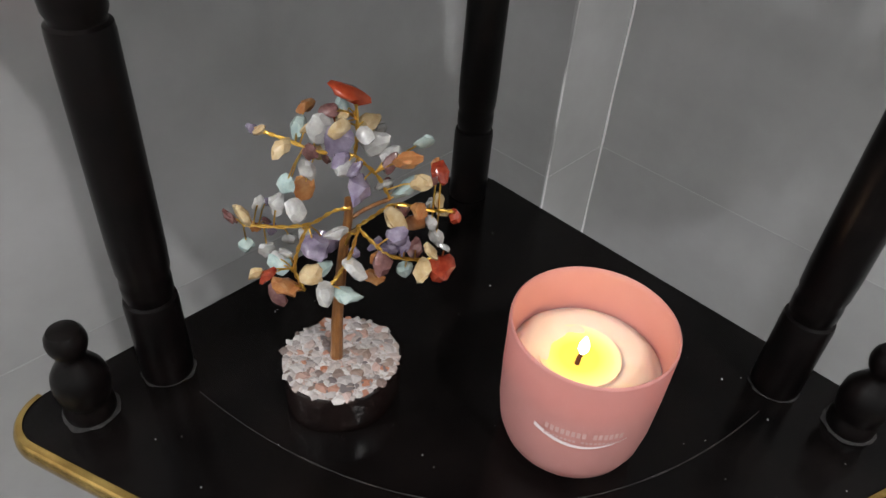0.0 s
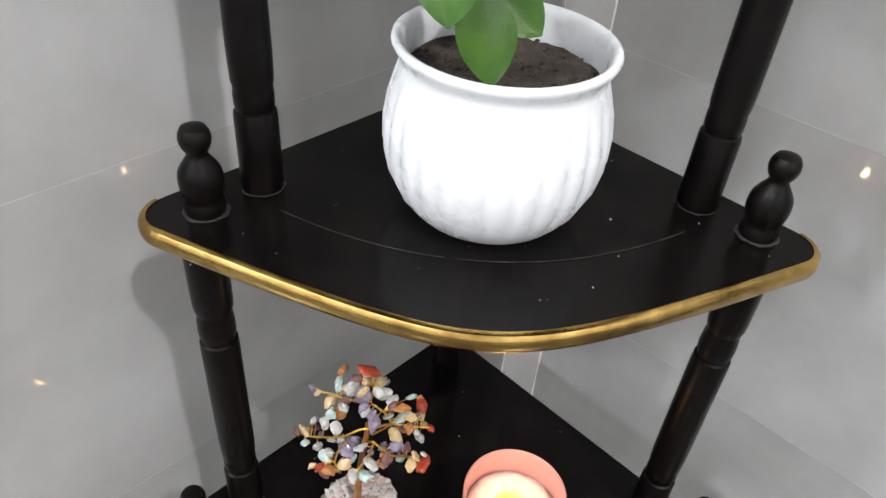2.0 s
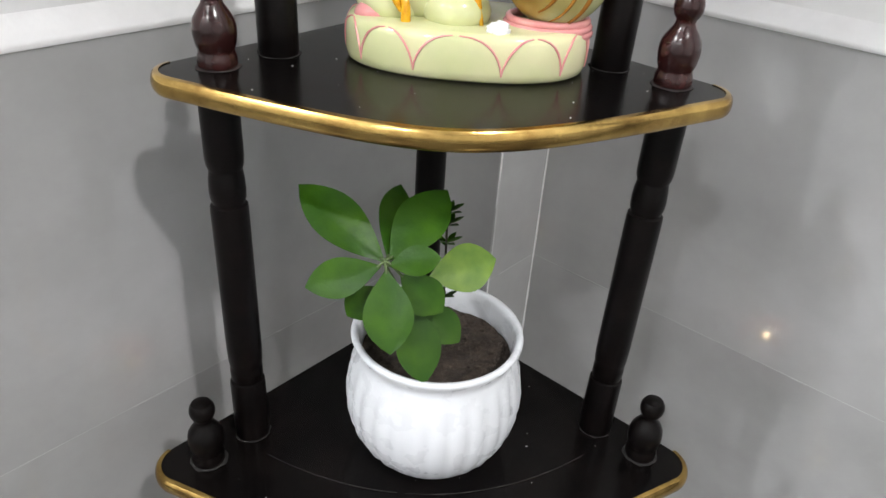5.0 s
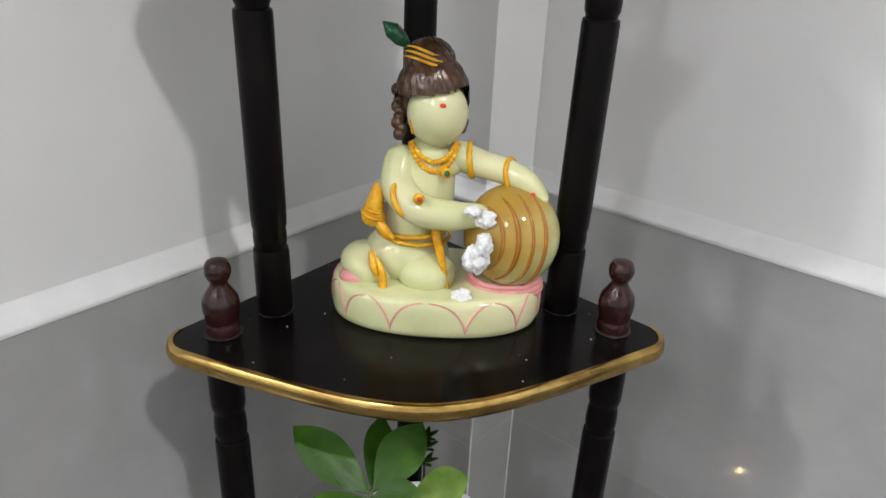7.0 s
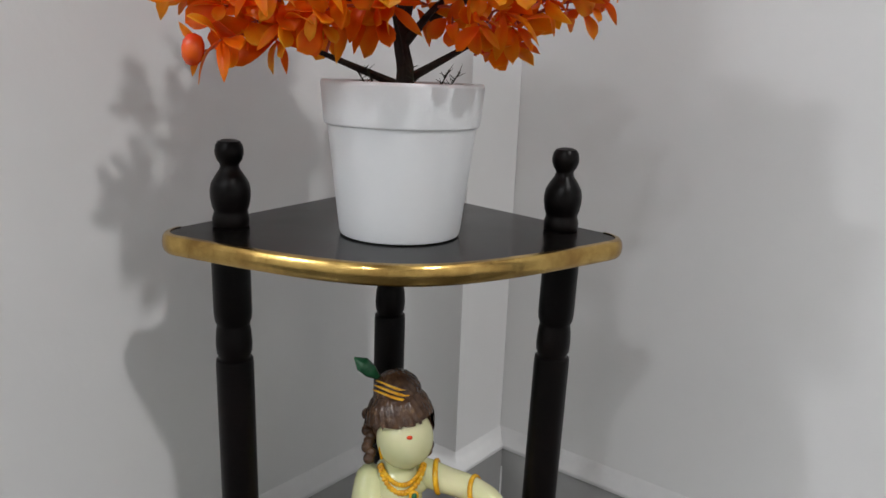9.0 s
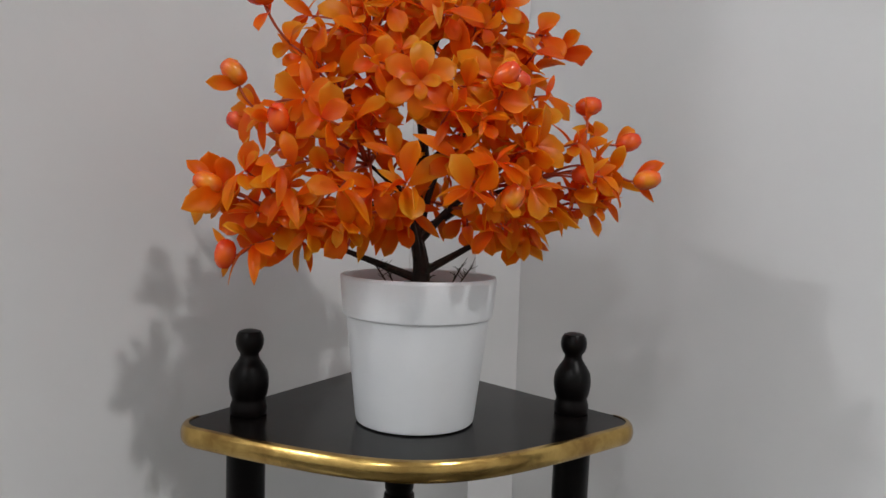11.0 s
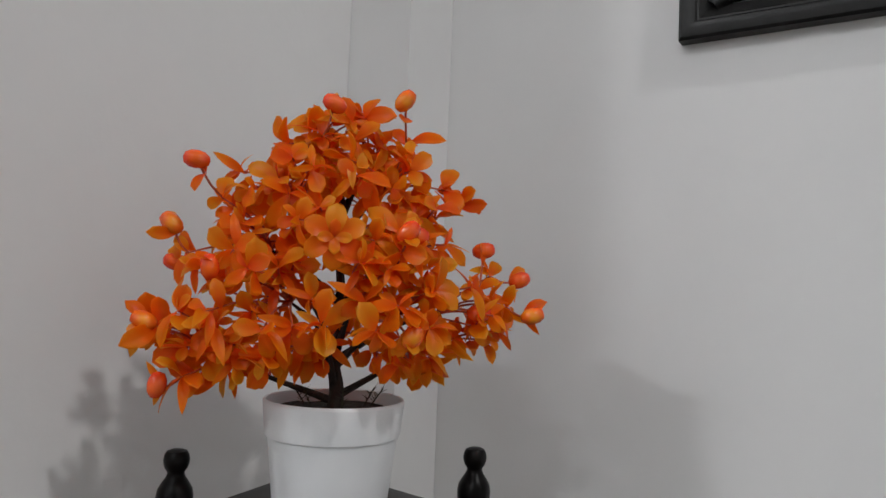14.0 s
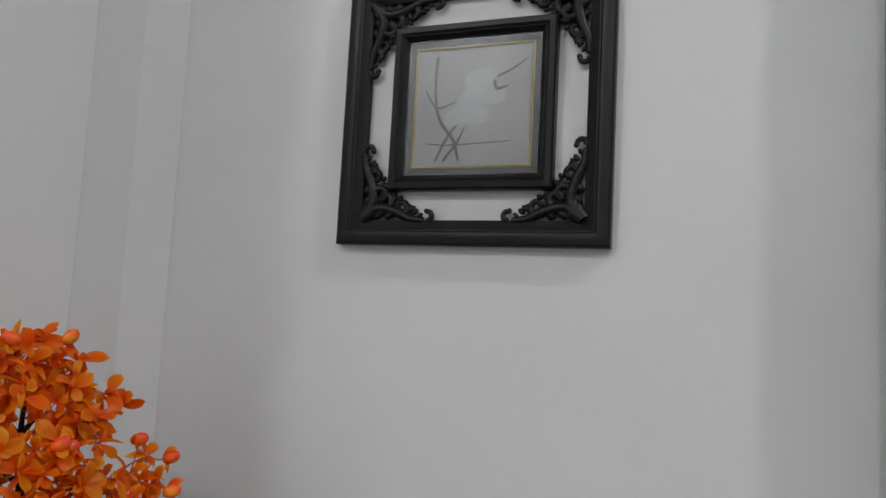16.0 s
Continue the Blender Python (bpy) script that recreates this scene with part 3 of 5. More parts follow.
for a, b in zip(rings, rings[1:]):
    for k in range(48):
        base.faces.new(list(dict.fromkeys([a[k % len(a)], a[(k + 1) % len(a)], b[(k + 1) % len(b)], b[k % len(b)]])))
base.faces.new(rings[0])
part("base", base, RESIN, gem_tree, "glossy dark bark disc", smooth=50)
chips = bmesh.new()
for k in range(430):
    rr, a = 0.0264 * math.sqrt(rnd.random()), rnd.uniform(0, 6.283)
    rr *= 1 + 0.05 * math.sin(2 * a + 0.6)
    p = pebble(1000 + k, rnd.uniform(0.0011, 0.0034), 0.45, 1.3, 1)
    join(chips, p, pose(rr * math.cos(a), rr * math.sin(a), 0.0254 + rnd.uniform(0, 0.0007), rnd.uniform(-12, 12), rnd.uniform(-12, 12), rnd.uniform(0, 360)))
crust = lathe([(0.0, 0.0252), (0.0262, 0.0252), (0.0266, 0.0258), (0.0255, 0.0263), (0.0, 0.0264)], 48)
for v in crust.verts:
    a = math.atan2(v.co.y, v.co.x)
    v.co.x, v.co.y = v.co.x * (1 + 0.05 * math.sin(2 * a + 0.6)), v.co.y * (1 + 0.05 * math.sin(2 * a + 0.6))
part("crust", crust, QUARTZ, gem_tree, "pale quartz crust on the disc")
tagged(part("crushed_quartz", chips, CHIPS, gem_tree, "crushed white and brown quartz chips", smooth=0), kind="stuff")
part("trunk", tube(spline([(-0.0022, 0, 0.024), (-0.0016, 0, 0.040), (-0.0010, 0, 0.0531), (0.0008, 0, 0.074), (0.0027, 0, 0.0933), (0.0049, 0, 0.1084), (0.0054, 0, 0.1191)], 7), [0.0031 - 0.0014 * k / 42 for k in range(43)], 10), TRUNK, gem_tree, "brown wrapped wire trunk")

GEMS = {c: [mesh_of("gemstone", pebble(s, 0.0041, 0.50 + 0.08 * (s % 3), 1.15 + 0.12 * (s % 4), 2), m, 28) for s in range(5)] for c, m in STONES.items()}


def gem_bough(path, gems):
    """A twisted pair of gold wires along a path, and stones that hang from it on thin wires."""
    p = spline(path, 8)
    for turn in (0, math.pi):
        pts = []
        for k, q in enumerate(p):
            d = (p[min(k + 1, len(p) - 1)] - p[max(k - 1, 0)]).normalized()
            u = d.orthogonal().normalized()
            a = turn + k * 0.9
            pts.append(q + 0.00042 * (u * math.cos(a) + d.cross(u) * math.sin(a)))
        part("branch", tube(pts, 0.00048, 6), GOLD_WIRE, gem_tree)
    twig = bmesh.new()
    small = [(x + rnd.uniform(-0.006, 0.006), y + rnd.uniform(0, 0.010), z + rnd.uniform(-0.005, 0.005), rnd.choice("WYPAMO"), rnd.uniform(0.55, 0.8)) for x, y, z, _s, _r in gems[::2]]
    for x, y, z, stone, size in gems + small:
        e = Vector((x, y, z))
        near = min(p, key=lambda q: (q - e).length)
        away = (e - near).normalized() if (e - near).length > 0.001 else Vector((0, -1, 0))
        tube([near, (near + e) / 2 + Vector((0, 0, 0.0012)), e], 0.00036, 5, twig)
        g = new("gemstone", GEMS[stone][rnd.randrange(5)])
        g.parent = gem_tree
        g.matrix_local = Matrix.Translation(e) @ away.to_track_quat("X", "Z").to_matrix().to_4x4() @ pose(0, 0, 0, rnd.uniform(0, 360), rnd.uniform(-35, 35), rnd.uniform(-25, 25)) @ Matrix.Scale(size * 1.06, 4)
    part("twig", twig, GOLD_WIRE, gem_tree)


# upper
gem_bough([(0.0217, 0.0, 0.1201), (0.0167, 0.0, 0.1306), (0.0081, 0.0, 0.1396)],
          [(0.0283, -0.004, 0.141, 'O', 1.1), (0.0214, 0.001, 0.1361, 'M', 0.8), (0.0336, -0.002, 0.1296, 'Y', 0.8), (0.0286, 0.002, 0.1248, 'A', 1.25), (0.0193, 0.002, 0.1251, 'W', 0.9), (0.0101, -0.007, 0.129, 'P', 1.2), (0.0088, -0.008, 0.1385, 'P', 0.9), (0.0216, 0.005, 0.1375, 'W', 0.8)])
# crest
gem_bough([(0.0077, 0.004, 0.137), (0.0017, 0.004, 0.1375), (-0.0069, 0.004, 0.138), (-0.0195, 0.004, 0.143), (-0.0273, 0.004, 0.1458)],
          [(-0.0271, 0.0, 0.1485, 'Y', 0.6), (-0.0193, 0.0, 0.1414, 'Y', 1.0), (-0.0146, 0.012, 0.1438, 'A', 1.0), (-0.0095, 0.004, 0.1376, 'M', 0.7), (-0.0044, 0.009, 0.1321, 'M', 0.6), (0.0012, 0.004, 0.1432, 'P', 1.3), (-0.0055, 0.006, 0.1467, 'W', 1.2), (0.0031, -0.002, 0.1386, 'P', 0.9), (-0.0112, 0.006, 0.128, 'W', 1.05), (-0.0137, 0.01, 0.1168, 'O', 1.0), (-0.0198, 0.004, 0.122, 'A', 0.8)])
# crown
gem_bough([(0.0073, 0.008, 0.1345), (0.0084, 0.008, 0.1447), (0.0081, 0.008, 0.1568)],
          [(-0.0025, 0.012, 0.1473, 'R', 0.8), (0.0024, 0.011, 0.1506, 'Y', 0.8), (0.0023, 0.001, 0.1502, 'Y', 0.8), (0.013, 0.012, 0.1473, 'Y', 0.8), (0.015, 0.009, 0.1399, 'W', 1.15), (0.0116, 0.005, 0.1456, 'W', 0.7)])
# right
gem_bough([(0.0082, 0.004, 0.1019), (0.0152, 0.004, 0.1082), (0.0238, 0.004, 0.1145), (0.0377, 0.004, 0.1124), (0.047, 0.004, 0.1124)],
          [(0.0242, -0.004, 0.1133, 'Y', 1.0), (0.0322, 0.01, 0.1014, 'O', 1.05), (0.039, 0.004, 0.1058, 'W', 0.7), (0.0414, 0.008, 0.0956, 'W', 0.9), (0.0439, 0.01, 0.107, 'Y', 0.7), (0.0486, 0.007, 0.1072, 'R', 0.75), (0.0416, 0.011, 0.1258, 'R', 0.9), (0.0336, 0.002, 0.1134, 'O', 0.9)])
# low_right
gem_bough([(0.0099, -0.01, 0.1124), (0.0157, -0.01, 0.1053), (0.0225, -0.01, 0.0989), (0.034, -0.01, 0.0974), (0.0436, -0.01, 0.0986)],
          [(0.0211, -0.005, 0.0987, 'P', 1.1), (0.025, -0.011, 0.11, 'P', 1.1), (0.0282, -0.003, 0.0979, 'P', 0.9), (0.0327, -0.004, 0.0983, 'M', 0.8), (0.0386, -0.016, 0.1073, 'Y', 0.9), (0.0359, -0.016, 0.0972, 'Y', 1.0), (0.0431, -0.015, 0.0983, 'R', 1.25), (0.0286, -0.003, 0.0857, 'A', 0.8), (0.0194, -0.011, 0.096, 'M', 1.0), (0.0155, -0.008, 0.085, 'O', 1.0)])
# low
gem_bough([(0.0103, -0.014, 0.1156), (0.007, -0.014, 0.1023), (0.0022, -0.014, 0.0915), (-0.0014, -0.014, 0.0851)],
          [(-0.0032, -0.017, 0.0829, 'W', 0.9), (0.0047, -0.014, 0.0802, 'A', 1.2), (0.0089, -0.016, 0.0965, 'W', 1.0), (0.0022, -0.016, 0.1143, 'W', 0.9)])
# left
gem_bough([(0.0062, -0.002, 0.1162), (-0.0006, -0.002, 0.1141), (-0.0099, -0.002, 0.1073), (-0.0214, -0.002, 0.1049), (-0.0372, -0.002, 0.1052)],
          [(-0.0371, -0.001, 0.1093, 'Y', 1.1), (-0.0424, -0.001, 0.1078, 'M', 0.7), (-0.0386, 0.004, 0.0897, 'A', 0.8), (-0.0294, 0.001, 0.0901, 'W', 0.8), (-0.0277, 0.005, 0.098, 'P', 0.7), (-0.0199, 0.004, 0.0939, 'W', 0.8), (-0.0245, 0.006, 0.1106, 'W', 1.0), (-0.0162, 0.001, 0.1112, 'W', 0.9), (-0.0083, -0.007, 0.0988, 'P', 1.2), (-0.0052, 0.004, 0.0934, 'P', 1.1)])
# low_left
gem_bough([(-0.0093, -0.012, 0.1146), (-0.0138, -0.012, 0.1023), (-0.0159, -0.012, 0.0902), (-0.0124, -0.012, 0.0797)],
          [(-0.02, -0.005, 0.0934, 'W', 0.8), (-0.0233, -0.006, 0.0885, 'A', 0.9), (-0.0098, -0.011, 0.0877, 'Y', 1.0), (-0.02, -0.009, 0.0787, 'O', 1.2), (-0.0257, -0.017, 0.0919, 'R', 0.8), (-0.0251, -0.007, 0.0717, 'M', 1.0)])
part("branch", tube(spline([(0.0049, 0, 0.1084), (0.012, 0.002, 0.1130), (0.0217, 0, 0.1201)], 6), 0.0009, 6), TRUNK, gem_tree)
part("branch", tube(spline([(0.0027, 0, 0.0933), (0.006, -0.004, 0.104), (0.0099, -0.010, 0.1124)], 6), 0.0008, 6), GOLD_WIRE, gem_tree)
part("gemstone", pebble(77, 0.0056, 0.45, 1.5), CARNELIAN, gem_tree, "dark red carnelian at the very top", pose(0.0052, 0.010, 0.1603, 0, 25, 15), smooth=60)


# ---------------------------------------------------------------- leafy plant in the ribbed pot
def leaf_bm(length, width, droop=0.15, fold=0.12, wide_at=0.55, n=10, m=4, tip=1.0, wave=0.0, power=0.8):
    """A leaf along +x, its upper side up: pointed base, rounded tip, folded along the midrib, drooping."""
    bm = bmesh.new()
    lay = bm.verts.layers.float.new("along")
    rows = []
    for i in range(n + 1):
        s = i / n
        w = width / 2 * (math.sin(math.pi * s ** (math.log(0.5) / math.log(wide_at))) ** power) * (1 if s < 0.98 else tip)
        w = max(w, width * 0.012)
        row = []
        for j in range(-m, m + 1):
            y = w * j / m
            z = -droop * length * s * s + fold * abs(y) + wave * width * math.sin(s * 9 + j) * abs(j / m)
            v = bm.verts.new((length * s, y, z))
            v[lay] = s * 0.8 + 0.2 * abs(j / m)
            row.append(v)
        rows.append(row)
    for a, b in zip(rows, rows[1:]):
        for j in range(2 * m):
            bm.faces.new((a[j], b[j], b[j + 1], a[j + 1]))
    geom = bmesh.ops.extrude_face_region(bm, geom=list(bm.faces))
    for v in geom["geom"]:
        if isinstance(v, bmesh.types.BMVert):
            v.co.z -= 0.0004
    return bm


def face(a, b, normal, roll=0.0):
    """The pose at a that turns +x towards b, with +z as near to a given normal as it goes."""
    d = (Vector(b) - Vector(a)).normalized()
    y = Vector(normal).cross(d).normalized()
    m = Matrix((d, y, d.cross(y))).transposed().to_4x4()
    return Matrix.Translation(a) @ m @ pose(0, 0, 0, roll)


green = thing("potted_plant", "young green leafy plant in a white ribbed plastic pot", "potted plant", pose(0.0020, 0.3535, 0.6112))
prof = [(0.0, 0.0), (0.036, 0.0), (0.0405, 0.0008), (0.0450, 0.004), (0.0530, 0.014), (0.0590, 0.028), (0.0620, 0.043), (0.0620, 0.057), (0.0598, 0.071), (0.0563, 0.0825), (0.0542, 0.0890), (0.0540, 0.0925),
        (0.0556, 0.0962), (0.0574, 0.0990), (0.0585, 0.1015), (0.0580, 0.1034), (0.0564, 0.1042), (0.0545, 0.1036), (0.0530, 0.1015), (0.0522, 0.0970), (0.0518, 0.088), (0.0540, 0.074), (0.0, 0.072)]
pot = bmesh.new()
rings, N = [], 168
for r, z in prof:
    r *= 1.03
    if r == 0:
        rings.append([pot.verts.new((0, 0, z))])
        continue
    rib = 0.0017 * max(0, min(1, (z - 0.004) / 0.012)) * max(0, min(1, (0.084 - z) / 0.016)) if r > 0.0452 and z < 0.086 else 0
    rings.append([pot.verts.new(((r - rib * (1 - abs(math.cos(14 * 2 * math.pi * k / N)) ** 1.0)) * math.cos(2 * math.pi * k / N), (r - rib * (1 - abs(math.cos(14 * 2 * math.pi * k / N)))) * math.sin(2 * math.pi * k / N), z)) for k in range(N)])
for a, b in zip(rings, rings[1:]):
    for k in range(N):
        pot.faces.new(list(dict.fromkeys([a[k % len(a)], a[(k + 1) % len(a)], b[(k + 1) % len(b)], b[k % len(b)]])))
part("pot", pot, WHITE_PLASTIC, green, "white plastic pot with vertical ribs and a rolled rim", smooth=50)


def soil_bm(r, z, lump, seed, n=56, rings_=16):
    bm = bmesh.new()
    rows = [[bm.verts.new((0, 0, z))]]
    for i in range(1, rings_ + 1):
        row = []
        for k in range(n):
            a = 2 * math.pi * k / n
            p = Vector((r * i / rings_ * math.cos(a), r * i / rings_ * math.sin(a), 0))
            h = lump * (noise.noise(p * 60 + Vector((seed, 0, 0))) + 0.6 * noise.noise(p * 190 + Vector((seed, 3, 0))) + 0.35 * noise.noise(p * 420))
            row.append(bm.verts.new((p.x, p.y, z + h)))
        rows.append(row)
    for a, b in zip(rows, rows[1:]):
        for k in range(n):
            bm.faces.new(list(dict.fromkeys([a[k % len(a)], b[k], b[(k + 1) % n], a[(k + 1) % len(a)]])))
    low = [bm.verts.new((v.co.x, v.co.y, z - 0.008)) for v in rows[-1]]
    for k in range(n):
        bm.faces.new((rows[-1][k], low[k], low[(k + 1) % n], rows[-1][(k + 1) % n]))
    bm.faces.new(low)
    return bm


soil = part("soil", soil_bm(0.0528, 0.0840, 0.0022, 4.0), SOIL, green, "dry brown potting soil", smooth=0)
bits = bmesh.new()
for k in range(70):
    rr, a = 0.049 * math.sqrt(rnd.random()), rnd.uniform(0, 6.283)
    join(bits, pebble(300 + k, rnd.uniform(0.0005, 0.0015), 0.8, 1.2, 1), pose(rr * math.cos(a), rr * math.sin(a), 0.0850 + rnd.uniform(0, 0.0012), rnd.uniform(0, 90), 0, rnd.uniform(0, 360)))
tagged(part("soil_grit", bits, SOIL, soil, smooth=0), kind="stuff")
O = Vector((0.0020, 0.3535, 0.6112))


def P(x, y, z):
    return Vector((x, y, z)) - O


HUB = P(-0.0358, 0.3205, 0.7877)
part("stem", tube(spline([P(-0.010, 0.350, 0.690), P(-0.014, 0.345, 0.720), P(-0.024, 0.334, 0.755), HUB], 8), [0.0022 - 0.0010 * k / 24 for k in range(25)], 8), STEM, green, "thin green stem")
LEAN_OF = (8, -12, 6, -10, 14, -12, 25, -6, 18, 12, -15)
GREENS = [  # base, tip, width, droop, roll, pale
    (P(-0.0360, 0.3225, 0.7885), P(-0.0874, 0.3500, 0.8245), 0.031, 0.02, -62, 0),
    (P(-0.0380, 0.3200, 0.7870), P(-0.0830, 0.3190, 0.7715), 0.025, 0.02, 40, 0),
    (P(-0.0350, 0.3185, 0.7855), P(-0.0314, 0.2900, 0.7450), 0.031, 0.02, 0, 0),
    (P(-0.0200, 0.3220, 0.7600), P(-0.0087, 0.2966, 0.7165), 0.030, 0.04, 8, 0),
    (P(-0.0080, 0.3345, 0.7690), P(0.0360, 0.3500, 0.7745), 0.032, 0.03, -58, 1),
    (P(-0.0330, 0.3240, 0.7890), P(0.0010, 0.3540, 0.8215), 0.033, 0.02, 40, 0),
    (P(-0.0340, 0.3270, 0.7880), P(-0.0255, 0.3700, 0.8170), 0.026, 0.05, 10, 0),
    (P(-0.0335, 0.3200, 0.7880), P(-0.0030, 0.3190, 0.7945), 0.020, 0.03, -45, 0),
    (P(-0.0260, 0.3230, 0.7790), P(0.0000, 0.3130, 0.7590), 0.026, 0.03, -30, 0),
    (P(-0.0140, 0.3300, 0.7530), P(0.0125, 0.3165, 0.7330), 0.024, 0.04, -30, 0),
    (P(-0.0370, 0.3300, 0.7650), P(-0.0590, 0.3270, 0.7440), 0.024, 0.05, 30, 0),
]
for k, (a, b, w, dr, roll, pale) in enumerate(GREENS):
    ob = part("leaf", leaf_bm((b - a).length * 1.03, w, dr, 0.10, 0.56, 12, 4, 1.0, 0.012), LEAF_PALE if pale else LEAF, green, "yellowing pale green leaf" if pale else "", face(a, b, (0.05, -0.72, 0.70), LEAN_OF[k]), smooth=60)
    start = HUB if k not in (3, 4, 9, 10) else P(-0.020, 0.338, 0.745)
    part("leaf_stalk", tube(spline([start, (start + a) / 2 + Vector((0, 0, 0.002)), a + (b - a) * 0.05], 5), 0.0009, 6), STEM, green)
# a second thin sprig with tiny leaves
sprig = [P(0.004, 0.366, 0.690), P(0.006, 0.364, 0.715), P(0.005, 0.362, 0.752), P(0.004, 0.362, 0.792)]
part("sprig", tube(spline(sprig, 6), 0.0008, 6), TWIG_DARK, green, "thin dark sprig with tiny leaves")
small = mesh_of("small_leaf", leaf_bm(0.011, 0.0042, 0.1, 0.1, 0.5, 5, 2), LEAF, 60)
for z in (0.728, 0.742, 0.772, 0.786, 0.795):
    for a in (20, 75, 150, 265, 320):
        ob = new("small_leaf", small)
        ob.parent = green
        ob.matrix_local = Matrix.Translation(P(0.005, 0.3635, z + 0.0012 * (a % 7))) @ pose(0, 0, 0, 0, -32, a + z * 900)
part("leaf_stalk", tube(spline([P(-0.020, 0.338, 0.745), P(-0.012, 0.336, 0.76), P(-0.008, 0.3345, 0.769)], 5), 0.0009, 6), STEM, green)


# ---------------------------------------------------------------- statue
JADE, _t, _b = material("pale_green_resin", 0.10, base=(0.60, 0.66, 0.40))
_v = coords(_t)
_n = node(_t, "ShaderNodeTexNoise", Scale=22, Detail=4)
_t.links.new(_v, _n.inputs["Vector"])
_t.links.new(ramp(_t, _n.outputs["Fac"], [(0.3, (0.58, 0.61, 0.32)), (0.5, (0.66, 0.67, 0.38)), (0.72, (0.75, 0.71, 0.45))]), _b.inputs["Base Color"])
_b.inputs["Subsurface Weight"].default_value = 0.35
_b.inputs["Subsurface Radius"].default_value = (0.006, 0.007, 0.004)
AMBER, _t, _b = material("amber_resin", 0.11)
_d = _t.nodes.new("ShaderNodeVectorMath")
_d.operation = "DOT_PRODUCT"
_d.inputs[1].default_value = (16, 4, -11)
_n = node(_t, "ShaderNodeTexNoise", Scale=40, Detail=4)
_t.links.new(coords(_t), _n.inputs["Vector"])
_t.links.new(coords(_t), _d.inputs[0])
_a = _t.nodes.new("ShaderNodeMath")
_t.links.new(_d.outputs["Value"], _a.inputs[0])
_t.links.new(_n.outputs["Fac"], _a.inputs[1])
_t.links.new(ramp(_t, _a.outputs[0], [(0.30, (0.42, 0.26, 0.05)), (0.60, (0.50, 0.37, 0.10)), (0.95, (0.56, 0.58, 0.30))]), _b.inputs["Base Color"])
_b.inputs["Subsurface Weight"].default_value = 0.25
_b.inputs["Subsurface Radius"].default_value = (0.006, 0.005, 0.003)
STRIPE = mottled("brown_stripe", [(0.3, (0.32, 0.11, 0.012)), (0.7, (0.42, 0.19, 0.03))], 60, rough=0.15)
HAIR = mottled("brown_gloss", [(0.3, (0.035, 0.016, 0.010)), (0.6, (0.09, 0.045, 0.022)), (0.78, (0.20, 0.12, 0.05))], 160, rough=0.22, grain=0.8, grain_scale=220)
GILT = mottled("gilt_paint", [(0.3, (0.64, 0.26, 0.008)), (0.55, (0.80, 0.43, 0.015)), (0.75, (0.90, 0.62, 0.07))], 180, rough=0.22, grain=0.5, grain_scale=500)
SNOW = mottled("white_lumps", [(0.3, G(0.80)), (0.7, G(0.86))], 200, rough=0.5, grain=0.8, grain_scale=400)
ROSE = mottled("pink_paint", [(0.3, (0.70, 0.25, 0.26)), (0.7, (0.74, 0.36, 0.33))], 60, rough=0.15)
VERMILION = mottled("red_paint", [(0.3, (0.65, 0.04, 0.02)), (0.7, (0.75, 0.08, 0.02))], 60, rough=0.2)
PEACOCK = mottled("green_paint", [(0.3, (0.01, 0.07, 0.03)), (0.7, (0.03, 0.16, 0.06))], 120, rough=0.2)
SLOTS = [JADE, AMBER, STRIPE, HAIR, GILT, SNOW, ROSE, VERMILION, PEACOCK]

st = bmesh.new()
S0 = Vector((0.012, 0.408, 0.8892))


def add(b, slot, m=None):
    join(st, b, m, slot)


def blob(x, y, z, rx, ry, rz, slot=0, turn=(0, 0, 0), sub=3):
    """An ellipsoid at a place of the room."""
    add(ball(1.0, rx, ry, rz, sub), slot, Matrix.Translation(Vector((x, y, z)) - S0) @ pose(0, 0, 0, *turn))


def spar(pts, radii, slot=0, n=14):
    p = spline([Vector(q) - S0 for q in pts], 6)
    m = len(p) - 1
    rr = [np.interp(k / m, np.linspace(0, 1, len(radii)), radii) for k in range(m + 1)]
    add(tube(p, rr, n), slot)
    for q, r in ((p[0], rr[0]), (p[-1], rr[-1])):
        add(ball(r, sub=2), slot, Matrix.Translation(q))


def band(cx, cy, cz, r, thick, turn=(0, 0, 0), slot=4, flat=1.0, squash=1.0):
    pts = [Vector((r * math.cos(a), squash * r * math.sin(a), 0)) for a in np.linspace(0, 2 * math.pi, 33)]
    add(tube(pts, thick, 8), slot, Matrix.Translation(Vector((cx, cy, cz)) - S0) @ pose(0, 0, 0, *turn))


# oval foot with rounded edges
foot = bmesh.new()
rings = []
for z, f in ((0.0, 0.955), (0.0015, 0.985), (0.006, 1.0), (0.016, 1.0), (0.0225, 0.993), (0.0258, 0.972), (0.0274, 0.935), (0.028, 0.88)):
    row = []
    for k in range(64):
        a = 2 * math.pi * k / 64
        c, s = math.cos(a), math.sin(a)
        ex = 0.0755 * abs(c) ** 0.85 * (1 if c > 0 else -1)
        ey = 0.047 * abs(s) ** 0.85 * (1 if s > 0 else -1)
        row.append(foot.verts.new((f * ex, f * ey, z)))
    rings.append(row)
for a, b in zip(rings, rings[1:]):
    for k in range(64):
        foot.faces.new((a[k], a[(k + 1) % 64], b[(k + 1) % 64], b[k]))
foot.faces.new(rings[0]), foot.faces.new(rings[-1])
FOOT_TURN = pose(0, 0, 0, 0, 0, -7)
add(foot, 0, FOOT_TURN)


